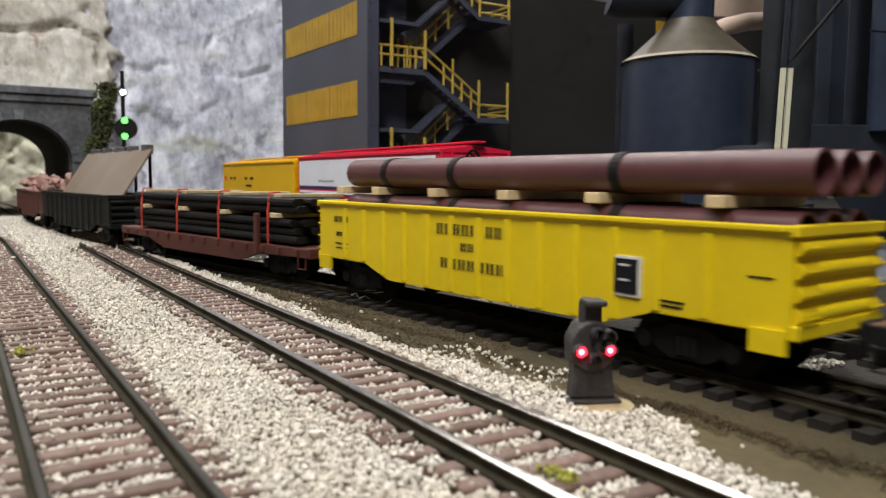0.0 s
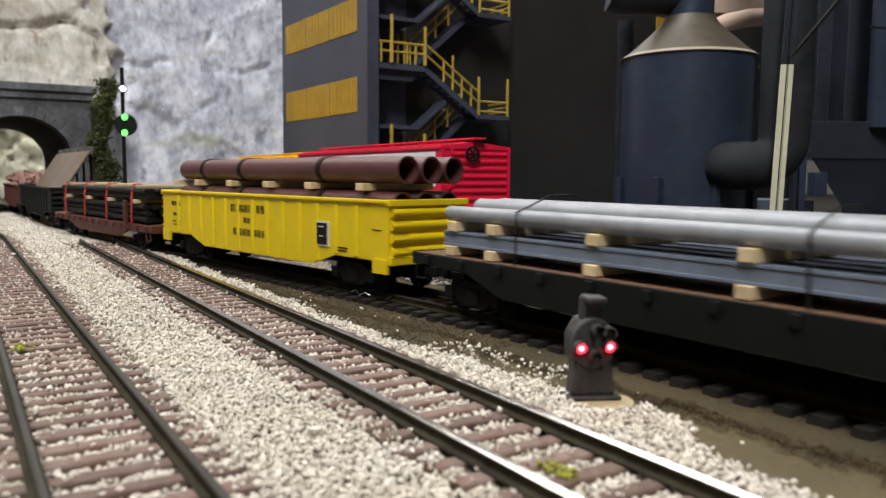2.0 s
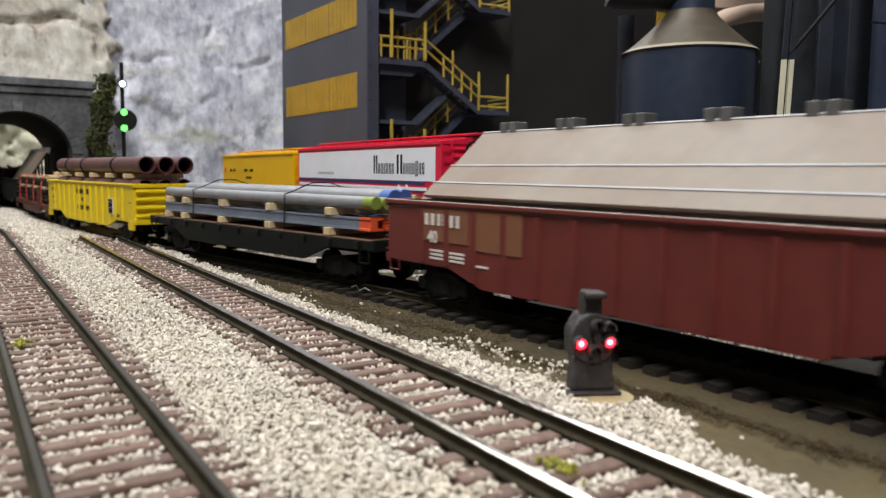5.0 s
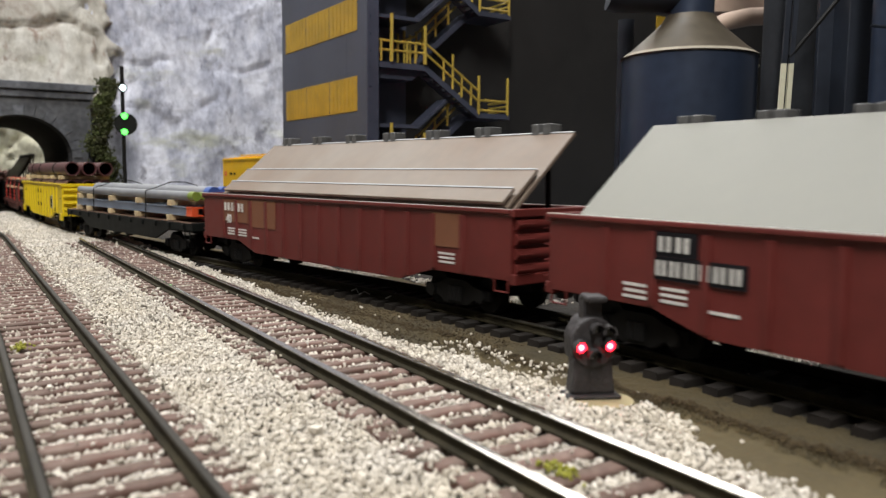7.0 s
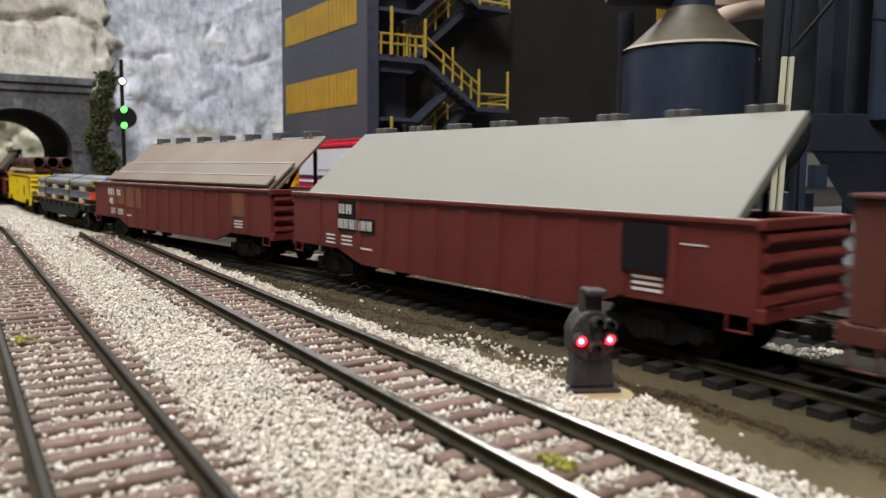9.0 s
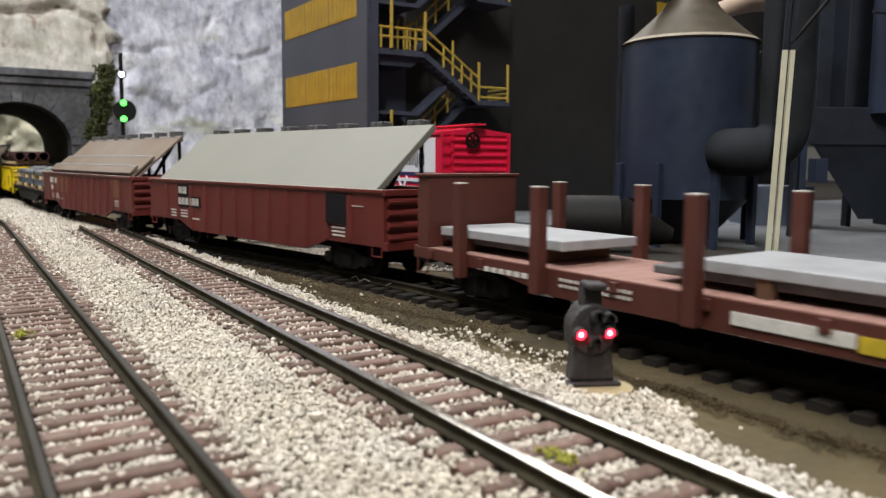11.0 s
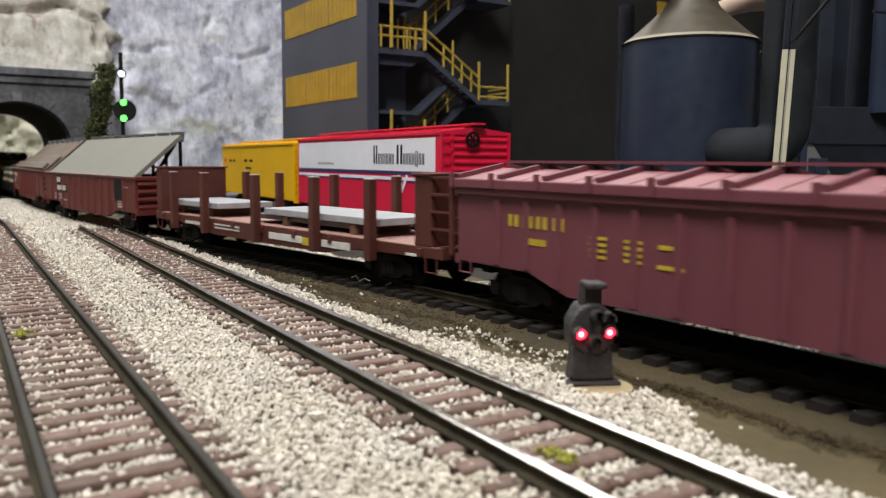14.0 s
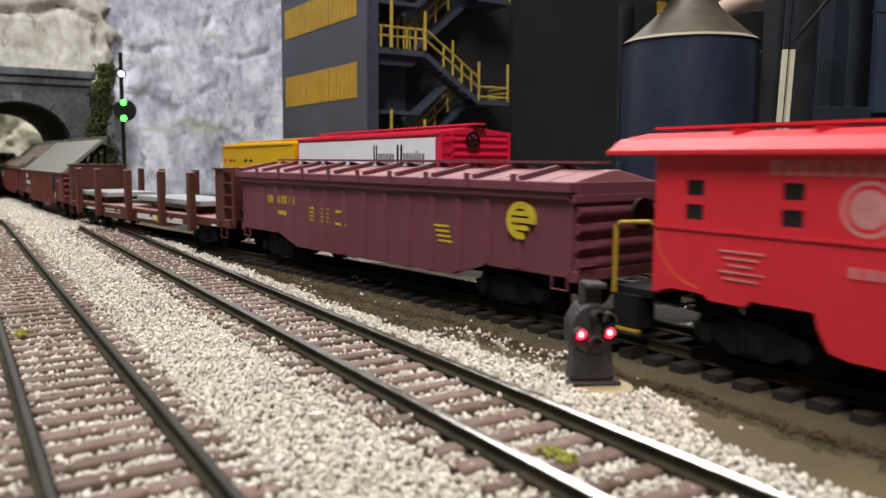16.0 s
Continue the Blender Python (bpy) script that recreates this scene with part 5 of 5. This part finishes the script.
bars(car, M["kletter"], -w - 0.0002, [(-h + 0.0655, 0.0413, 0.0044, 0.0092)] + [(-h + 0.0612 - 0.0031 * k, 0.0392, 0.0021, 0.0052) for k in range(6)] + [(-h + 0.0385, 0.0413, 0.0058, 0.0092)] + [(-h + 0.0335 - 0.0031 * k, 0.0392, 0.0021, 0.0052 if k != 4 else 0.0072) for k in range(7)])
bars(car, M["pipe_grey"], -w - 0.0002, [(h - 0.035 - 0.0028 * k, 0.0365, 0.0016, 0.0012) for k in range(9)])
car, h, w = boxcar("yellow_boxcar", "amber-yellow box car parked behind a red one", 0.4790, 0.176, M["amber"], 0.0115, 0.0490)
bars(car, M["kletter"], -w - 0.0002, [(h - 0.030, 0.0375, 0.016, 0.0018), (h - 0.075, 0.0375, 0.022, 0.0018), (h - 0.075, 0.0320, 0.014, 0.0014)])
bars(car, M["red"], -w - 0.0002, [(h - 0.008, 0.0375, 0.0045, 0.0035)])


# ---------------------------------------------------------------- the mill
def build_mill():
    ob = thing("mill_building", "tall blue-black mill building with yellow windows and an outside stair", "building", m=pose(0, 0, 0))
    boxpart("wall", M["mill"], ob, 0.2500, 0.3000, 0.5300, 0.6610, -0.006, 0.30)
    boxpart("wall", M["mill_dark"], ob, 0.3002, 0.80, 0.5320, 0.6600, -0.006, 0.197, "sooty black wall")
    boxpart("wall", M["mill"], ob, 0.2500, 0.2580, 0.5000, 0.5298, -0.006, 0.40)
    post = boxpart("corner_post", M["mill"], ob, 0.2495, 0.2590, 0.4960, 0.4998, -0.006, 0.40, bevel=0.0004)
    for z in np.arange(0.05, 0.3, 0.012):
        tubepart("bolt", M["steel"], post, (0.2520, 0.4955, z), (0.2520, 0.4962, z), 0.0007, seg=6)
    for z0, z1 in ((0.0240, 0.0500), (0.0815, 0.1065), (0.1385, 0.1625), (0.1950, 0.2190), (0.2510, 0.2750)):
        for y0, y1 in ((0.5125, 0.5600), (0.5615, 0.6060), (0.6075, 0.6520)):
            win = boxpart("window", M["mill_yellow"], ob, 0.2496, 0.2502, y0, y1, z0, z1, "yellow painted window", 0.0002)
            n = 7
            for k in range(1, n):
                y = y0 + (y1 - y0) * k / n
                boxpart("glazing_bar", M["mill_yellow"], win, 0.2493, 0.2497, y - 0.0004, y + 0.0004, z0 + 0.0008, z1 - 0.0008)
    # stair
    stair = new("stair", finish(_stair_plates(), "stair", M["mill"]))
    stair.parent = ob
    stair["label"] = "blue-black steel stair and landings"

    def bar(p, q, r=0.0009):
        bm = bmesh.new()
        sweep(bm, [p, q], r, 6)
        part("handrail", bm, M["rail_yellow"], stair, "yellow handrail")
    F = 0.4985
    for lift in (-0.077, 0.0, 0.077, 0.154):
        # left landing
        for z in (0.1245, 0.1310):
            bar((0.2545, F, z + lift), (0.2975, F, z + lift))
            bar((0.2545, F, z + lift), (0.2545, 0.525, z + lift))
        for x in (0.2545, 0.2620, 0.2697, 0.2830, 0.2900, 0.2975):
            bar((x, F, 0.1165 + lift), (x, F, 0.1315 + lift))
        bar((0.2697, F - 0.0015, 0.1165 + lift), (0.2697, F - 0.0015, 0.1500 + lift), 0.0013)
        bar((0.2975, F - 0.0015, 0.1165 + lift), (0.2975, F - 0.0015, 0.1440 + lift), 0.0012)
        # flight down to the right landing
        for dz in (0.008, 0.0155):
            bar((0.2985, F, 0.1165 + dz + lift), (0.3465, F, 0.0845 + dz + lift))
        for f in (0.33, 0.5, 0.67, 0.85):
            x, z = 0.2985 + 0.048 * f, 0.1165 - 0.032 * f + lift
            bar((x, F, z), (x, F, z + 0.0165 + (0.009 if f == 0.5 else 0)))
        for z in (0.0935, 0.0860):
            bar((0.3465, F, z + lift), (0.3750, F, z + lift))
        for x in (0.3465, 0.3740):
            bar((x, F, 0.0830 + lift), (x, F, 0.1120 + lift), 0.0011)
        # return rail at the left end, and posts of the flight behind the landing
        for x in (0.2545,):
            for y in (0.506, 0.515):
                bar((x, y, 0.1165 + lift), (x, y, 0.1315 + lift))
        for k, x in enumerate((0.2850, 0.2905, 0.2955, 0.3010)):
            bar((x, 0.5160, 0.1165 + lift), (x, 0.5160, 0.1400 + 0.0030 * (k % 2) + lift))
        bar((0.2850, 0.5160, 0.1330 + lift), (0.3010, 0.5160, 0.1400 + lift))
        # guard bars across the right landing's end
        for z in (0.0865, 0.0900, 0.0935):
            bar((0.3745, F, z + lift), (0.3745, 0.525, z + lift), 0.0007)
        # flight down to the next left landing, behind
        for dz in (0.008, 0.0155):
            bar((0.3400, 0.5150, 0.0845 + dz + lift), (0.3020, 0.5150, 0.0500 + dz + lift))
        for f in (0.3, 0.6, 0.9):
            x, z = 0.3400 - 0.038 * f, 0.0845 - 0.0345 * f + lift
            bar((x, 0.5150, z), (x, 0.5150, z + 0.0165))
    boxpart("window", M["mill_yellow"], ob, 0.574, 0.594, 0.5310, 0.5322, 0.164, 0.188, "yellow painted window")
    return ob


def _stair_plates():
    bm = bmesh.new()
    for lift in (-0.077, 0.0, 0.077, 0.154):
        box(bm, 0.2535, 0.2985, 0.4980, 0.5300, 0.1120 + lift, 0.1160 + lift)
        prism(bm, [(0.2535, 0.1118 + lift), (0.2985, 0.1118 + lift), (0.2900, 0.1050 + lift), (0.2620, 0.1050 + lift)], "y", 0.5030, 0.5298)
        prism(bm, [(0.2985, 0.1165 + lift), (0.3465, 0.0845 + lift), (0.3465, 0.0795 + lift), (0.2985, 0.1115 + lift)], "y", 0.4985, 0.5000)
        prism(bm, [(0.2985, 0.1165 + lift), (0.3465, 0.0845 + lift), (0.3465, 0.0795 + lift), (0.2985, 0.1115 + lift)], "y", 0.5110, 0.5125)
        for k in range(9):
            x, z = 0.2985 + 0.048 * (k + 0.5) / 9, 0.1150 - 0.032 * (k + 0.5) / 9 + lift
            box(bm, x - 0.0026, x + 0.0026, 0.5000, 0.5110, z - 0.0006, z)
        box(bm, 0.3465, 0.3760, 0.4980, 0.5300, 0.0800 + lift, 0.0838 + lift)
        prism(bm, [(0.3460, 0.0845 + lift), (0.2985, 0.0440 + lift), (0.2985, 0.0390 + lift), (0.3460, 0.0795 + lift)], "y", 0.5140, 0.5290)
        box(bm, 0.2535, 0.2940, 0.5000, 0.5300, 0.0700 + lift, 0.0726 + lift)
        prism(bm, [(0.2940, 0.0700 + lift), (0.3180, 0.0905 + lift), (0.3180, 0.0930 + lift), (0.2940, 0.0726 + lift)], "y", 0.5000, 0.5138)
    return bm


build_mill()


# ---------------------------------------------------------------- furnace plant
def build_plant():
    cx, cy, r = 0.3338, 0.2857, 0.0344
    tank = thing("dust_catcher", "blue-black steel vessel with a dusty conical top", "tank", m=pose(cx, cy, 0))
    tubepart("shell", M["steel"], tank, (0, 0, 0.0185), (0, 0, 0.0985), r, seg=48)
    bm = bmesh.new()
    prof = ((r + 0.0006, 0.0980), (r + 0.0008, 0.0988), (0.0290, 0.1036), (0.0235, 0.1085), (0.0180, 0.1135), (0.0145, 0.1172), (0.0126, 0.1205))
    for (ra, za), (rb, zb_) in zip(prof, prof[1:]):
        tube(bm, (0, 0, za), (0, 0, zb_), ra, rb, 48, caps=False)
    bmesh.ops.remove_doubles(bm, verts=bm.verts, dist=0.00001)
    cone = part("cone", bm, M["tan_cone"], tank, "dusty tan cone", smooth=True)
    # Pale band for the rim's dust and for the highlight on it.
    tubepart("dust_rim", M["dust"], cone, (0, 0, 0.0986), (0, 0, 0.1001), r + 0.0011, 0.0336, seg=48, label="pale dust and painted highlight along the cone's rim")
    tubepart("neck", M["steel"], tank, (0, 0, 0.1185), (0, 0, 0.36), 0.0120, seg=32)
    tubepart("hopper", M["steel_dark"], tank, (0, 0, 0.0183), (0, 0, -0.005), r * 0.96, 0.012, seg=32)
    for k in range(8):
        a = k * math.pi / 4 + 0.35
        boxpart("leg", M["steel"], tank, (r + 0.0015) * math.cos(a) - 0.0017, (r + 0.0015) * math.cos(a) + 0.0017, (r + 0.0015) * math.sin(a) - 0.0017, (r + 0.0015) * math.sin(a) + 0.0017, -0.006, 0.0365, bevel=0.0003)
    ru = Vector((0.8457, -0.5336, 0))
    tubepart("valve", M["cream"], tank, ru * (r + 0.0005) + Vector((0, 0, 0.0955)), ru * (r + 0.0025) + Vector((0, 0, 0.0945)), 0.0014, seg=10, label="small pale valve")
    bm = bmesh.new()
    sweep(bm, [tuple(-ru * d + Vector((0, 0, 0.1325))) for d in (0.0, 0.020, 0.034, 0.0385)] + [tuple(-ru * 0.0420 + Vector((0, 0, 0.1335)))], 0.0105, 20)
    part("side_duct", bm, M["steel_dark"], tank, "dark bent duct", smooth=True)
    tubepart("down_pipe", M["steel_dark"], tank, -ru * 0.0268 + Vector((0.0160, 0.0254, -0.006)), -ru * 0.0268 + Vector((0.0160, 0.0254, 0.124)), 0.0046, seg=16)
    pipe = thing("uptake_pipe", "blue-black steel pipe that bends up from the vessel", "pipe", m=pose(cx + ru.x * 0.0135 - 0.0192, cy + ru.y * 0.0135 - 0.0305, 0))
    bm = bmesh.new()
    reach, rise, turn = 0.0197, 0.014, 0.010
    ahead = Vector((0.5336, 0.8457, 0))

    def along(d, a, z):
        return tuple(ru * d + ahead * a + Vector((0, 0, z)))
    path = [along(-0.0030, 0.012, 0.0422), along(-0.0030, 0.005, 0.0422)]
    path += [along(-0.0030 + turn - turn * math.cos(a), 0.002 - turn * math.sin(a), 0.0422) for a in np.linspace(0.0, math.pi / 2, 9)]
    path += [along(reach - rise + rise * math.sin(a), -0.008, 0.0422 + rise - rise * math.cos(a)) for a in np.linspace(0.1, math.pi / 2, 9)]
    path += [along(reach, -0.008, z) for z in (0.075, 0.15, 0.36)]
    sweep(bm, path, 0.0116, 28)
    part("bend", bm, M["dusty_steel"], pipe, smooth=True)
    fw = Vector((0.5336, 0.8457, 0))
    col = thing("twin_strip_column", "dark column with two cream vertical strips", "column", m=pose(0, 0, 0))
    for px in (0.3500, 0.3535):
        base = fw * 0.352 + ru * (0.352 * (1364 + (px - 0.35) * 3600 - 784) / 1375)
        lean = ru * 0.0028
        for za, zb, m_ in ((-0.006, 0.0868, "cream"), (0.0869, 0.33, "steel_dark")):
            bm = bmesh.new()
            a, b = base + lean * (za / 0.09), base + lean * (zb / 0.09)
            for q in (a, b):
                for dx, dy in ((-0.0010, -0.0008), (0.0010, -0.0008), (0.0010, 0.0008), (-0.0010, 0.0008)):
                    v = q + ru * dx + fw * dy
                    bm.verts.new((v.x, v.y, za if q is a else zb))
            bm.verts.ensure_lookup_table()
            for f in ((0, 1, 2, 3), (7, 6, 5, 4), (0, 1, 5, 4), (1, 2, 6, 5), (2, 3, 7, 6), (3, 0, 4, 7)):
                bm.faces.new([bm.verts[i] for i in f])
            part("strip", bm, M[m_], col, "cream strip" if m_ == "cream" else "dark upper strip")

    def spot(px, d, z):
        v = fw * d + ru * (d * (px - 784) / 1375)
        return (v.x, v.y, z)
    bm = bmesh.new()
    sweep(bm, [spot(1384, 0.352, 0.0895), spot(1476, 0.352, 0.119)], 0.0009, 8)
    part("brace", bm, M["black"], col, "thin dark diagonal brace")
    st = thing("furnace_structure", "blue-black furnace steelwork with columns, hopper and pipes", "steelwork", m=pose(0, 0, 0))
    def slab(name, pa, pb, d, depth, z0, z1, mat, label=""):
        a, b = Vector(spot(pa, d, 0)), Vector(spot(pb, d, 0))
        c, e = b + fw * depth, a + fw * depth
        bm = bmesh.new()
        prism(bm, [(v.x, v.y) for v in (a, b, c, e)], "z", z0, z1)
        return part(name, bm, mat, st, label, bevel=0.0004)
    slab("column", 1412, 1424, 0.44, 0.006, -0.006, 0.085, M["steel"])
    slab("column", 1402, 1409, 0.44, 0.006, -0.006, 0.085, M["steel_dark"])
    slab("panel", 1432, 1484, 0.52, 0.03, 0.05, 0.40, M["steel_dark"])
    slab("panel", 1484, 1545, 0.50, 0.03, 0.05, 0.40, M["steel_dark"])
    slab("panel", 1590, 1800, 0.52, 0.03, -0.006, 0.40, M["steel_dark"])
    tubepart("downcomer", M["steel"], st, spot(1560, 0.455, 0.066), spot(1556, 0.455, 0.40), 0.0105, seg=28, label="speckled blue pipe")
    hop = slab("hopper", 1426, 1640, 0.455, 0.06, 0.048, 0.0695, M["steel_dark"], "black hopper")
    bm = bmesh.new()
    top = [spot(1432, 0.456, 0.048), spot(1635, 0.456, 0.048), spot(1610, 0.51, 0.048), spot(1436, 0.51, 0.048)]
    low = [spot(1520, 0.47, 0.004), spot(1575, 0.47, 0.004), spot(1570, 0.49, 0.004), spot(1525, 0.49, 0.004)]
    vt, vl = [bm.verts.new(p) for p in top], [bm.verts.new(p) for p in low]
    for k in range(4):
        bm.faces.new((vt[k], vt[(k + 1) % 4], vl[(k + 1) % 4], vl[k]))
    bm.faces.new(vt)
    bm.faces.new(vl[::-1])
    part("chute", bm, M["steel_dark"], st, "black tapered chute")
    slab("bracket", 1440, 1462, 0.45, 0.01, 0.026, 0.040, M["steel"])
    slab("leg", 1600, 1612, 0.45, 0.008, -0.006, 0.05, M["steel_dark"])
    slab("leg", 1500, 1508, 0.52, 0.008, -0.006, 0.05, M["steel_dark"])
    bm = bmesh.new()
    sweep(bm, [spot(1522, 0.43, 0.1185), spot(1600, 0.43, 0.1165)], 0.0009, 8)
    part("rod", bm, M["steel_dark"], st)
    slab("shed_base", 1330, 1440, 0.52, 0.04, -0.006, 0.022, M["beam_blue"], "grey-blue low block")
    bm = bmesh.new()
    box(bm, 0.335, 0.95, 0.17, 0.525, -0.0075, -0.0046)
    tagged(new("pavement", finish(bm, "pavement", M["paving"])), "grey concrete paving under the furnace plant", "pavement", kind="structure")
    duct = thing("tan_ducts", "pale tan ducts between the furnaces", "duct", m=pose(0, 0, 0))
    bm = bmesh.new()
    sweep(bm, [spot(1240, 0.50, 0.128), spot(1272, 0.50, 0.1335), spot(1310, 0.50, 0.1365), spot(1420, 0.50, 0.1385)], 0.0055, 16)
    part("pipe", bm, M["tan_duct"], duct, smooth=True)
    a, b = spot(1235, 0.54, 0), spot(1400, 0.54, 0)
    bm = bmesh.new()
    prism(bm, [(a[0], a[1]), (b[0], b[1]), (b[0] + 0.02, b[1] + 0.03), (a[0] + 0.02, a[1] + 0.03)], "z", 0.1480, 0.30)
    part("casing", bm, M["tan_duct"], duct)
    for px in (1245, 1390):
        q = spot(px, 0.552, 0)
        bm = bmesh.new()
        tube(bm, (q[0], q[1], -0.006), (q[0], q[1], 0.148), 0.003, seg=10)
        part("leg", bm, M["steel_dark"], duct)
    gp = thing("pipe_on_ground", "short black pipe lying on the ground", "pipe", m=pose(0, 0, 0))
    a, b = Vector(spot(985, 0.375, 0.0085)), Vector(spot(1095, 0.372, 0.0085))
    tubepart("tube", M["black"], gp, a, b, 0.0125, seg=28, inner=0.86)
    tubepart("taper", M["black"], gp, b, Vector(spot(1190, 0.37, 0.002)), 0.0125, 0.004, seg=28)


build_plant()


# ---------------------------------------------------------------- signals and ivy
def build_dwarf_signal():
    ob = thing("dwarf_signal", "small black dwarf signal with two red lamps lit", "signal", m=pose(0.0965, 0.1022, -0.0039, 0, 0, -25))
    tubepart("base", M["signal_base"], ob, (0.0016, -0.0020, -0.0006), (0.0016, -0.0020, 0.0006), 0.0055, seg=24, label="round cream base disc")
    boxpart("foot", M["signal"], ob, -0.0050, 0.0050, -0.0026, 0.0040, 0.0006, 0.0014, bevel=0.0003)
    bm = bmesh.new()
    prism(bm, [(-0.0041, 0.0014), (0.0041, 0.0014), (0.0037, 0.0045), (0.0034, 0.0078), (-0.0036, 0.0078), (-0.0037, 0.0045)], "y", -0.0016, 0.0026)
    part("pedestal", bm, M["signal"], ob, bevel=0.0005)
    bm = bmesh.new()
    n = 28
    pts = []
    for k in range(n):
        a = 2 * math.pi * k / n
        s = 1.0 if math.sin(a) > 0 else 0.86
        pts.append((0.0042 * math.cos(a) - 0.0003, 0.0106 + 0.0049 * math.sin(a) * s))
    prism(bm, pts, "y", -0.0022, -0.0004)
    part("target_disc", bm, M["signal"], ob, bevel=0.0003)
    bm = bmesh.new()
    prism(bm, [(-0.0036, 0.0070), (0.0034, 0.0070), (0.0034, 0.0118), (0.0017, 0.0150), (-0.0020, 0.0150), (-0.0038, 0.0118)], "y", -0.0004, 0.0056)
    part("housing", bm, M["signal"], ob, bevel=0.0008)
    bm = bmesh.new()
    prism(bm, [(-0.0019, 0.0140), (0.0017, 0.0140), (0.0016, 0.0180), (0.0013, 0.0190), (-0.0012, 0.0193), (-0.0018, 0.0187)], "y", -0.0006, 0.0030)
    box(bm, -0.0019, 0.0018, -0.0030, 0.0016, 0.0182, 0.0193)
    part("cap", bm, M["signal"], ob, bevel=0.0004)
    for x, z, m_ in ((-0.0030, 0.0104, "glow_red"), (0.0022, 0.0106, "glow_red"), (-0.0004, 0.0088, "lens_dark"), (0.0000, 0.0134, "lens_dark"), (0.0020, 0.0130, "lens_dark")):
        lamp = tubepart("lamp", M[m_], ob, (x, -0.0034 if m_ == "glow_red" else -0.0026, z), (x, -0.0020, z), 0.00095 if m_ == "glow_red" else 0.0007, seg=14, label="lit red lamp" if m_ == "glow_red" else "unlit dark lamp")
        bm = bmesh.new()
        if m_ == "glow_red":
            tubepart("filament", M["glow_core"], lamp, (x, -0.0036, z), (x, -0.00335, z), 0.00045, seg=10, label="bright lamp core")
        arc(bm, x, z, 0.0010, 0.0013, -0.35, math.pi + 0.35, 10, "y", -0.0042, -0.0021)
        part("hood", bm, M["signal"], lamp)
    return ob


build_dwarf_signal()


def build_mast_signal():
    ob = thing("mast_signal", "slim black signal mast with green and white lamps lit", "signal", m=pose(0.1245, 0.7, -0.0052, 0, 0, -10))
    tubepart("mast", M["black"], ob, (0, 0, 0), (0, 0, 0.129), 0.0016, seg=10)
    tubepart("target", M["black"], ob, (0.002, -0.002, 0.0815), (0.002, -0.0035, 0.0815), 0.0090, seg=28)
    for x, z, r, m_, lb in ((0.0010, 0.0880, 0.0030, "glow_green", "lit green lamp"), (0.0008, 0.0750, 0.0030, "glow_green", "lit green lamp"), (0.0004, 0.1113, 0.0027, "glow_white", "lit white lamp")):
        tubepart("lamp", M[m_], ob, (x, -0.0036, z), (x, -0.0050, z), r * 0.85, seg=16, label=lb)
    tubepart("upper_head", M["black"], ob, (0.0004, -0.001, 0.1113), (0.0004, -0.0035, 0.1113), 0.0034, seg=18)
    boxpart("foot", M["black"], ob, -0.004, 0.004, -0.004, 0.004, 0.0, 0.004)
    return ob


build_mast_signal()


def build_wires():
    ob = thing("wire_offcuts", "bare silver wire ends beside the black ties", "wire", m=pose(0.1190, 0.2290, -0.0035))
    rnd = random.Random(3)
    for k in range(7):
        bm = bmesh.new()
        x, y = rnd.uniform(-0.003, 0.004), rnd.uniform(-0.008, 0.012)
        a, l = rnd.uniform(0, 6.28), rnd.uniform(0.002, 0.005)
        sweep(bm, [(x, y, -0.0003), (x + l * 0.5 * math.cos(a), y + l * 0.5 * math.sin(a), rnd.uniform(0.0001, 0.0008)), (x + l * math.cos(a + 0.5), y + l * math.sin(a + 0.5), rnd.uniform(-0.0002, 0.0004))], 0.0002, 6)
        part("wire", bm, M["silver"], ob)
    return ob


build_wires()


def build_ivy():
    rng = np.random.default_rng(5)
    n = 5200
    z = rng.uniform(-0.004, 0.128, n)
    wob = 0.004 * np.sin(z * 70) + 0.003 * np.sin(z * 160 + 1)
    x = 0.1300 + wob + rng.normal(size=n) * 0.0048 * (1.2 - z * 3)
    y = 0.838 + rng.normal(size=n) * 0.006
    ob = grains("ivy", np.column_stack([x, y, z]), rng.uniform(0.0007, 0.0019, n), M["ivy"], False, "dark green ivy climbing the rock beside the portal", "ivy", 31)
    return ob


build_ivy()


def motions():
    rows_t = [k * 0.5 for k in range(33)]
    for ob, front, rear in MOVING:
        walk(ob, [(t, car_pose(front, rear, t)) for t in rows_t])
    for ob, base, r in WHEELS:
        walk(ob, [(k * 0.1, base @ pose(0, 0, 0, -math.degrees(travelled(k * 0.1) / r), 0, 0)) for k in range(161)])


track("track_near", "ballasted track with brown ties and dark rails", XA, YA, 0.0, M["tie_brown"], M["rail_top_dull"], TIE_STEP, TIE_W, 0.003, 0.0025, 1)
track("track_middle", "ballasted track with brown ties and polished rails", np.full(len(YB), TRACK_B), YB, 0.0, M["tie_brown"], M["rail_top"], TIE_STEP, TIE_W, 0.003, 0.0025, 2)
track("track_train", "track with black ties under the train", spline(YC), YC, RAIL_C, M["tie_black"], M["rail_top_dull"], 0.0074, 0.0038, 0.003, 0.0025, 3)
track("track_siding", "siding with black ties behind the train", siding_x(YD), YD, RAIL_C, M["tie_black"], M["rail_top_dull"], 0.0073, 0.0034, 0.003, 0.0025, 4)
motions()
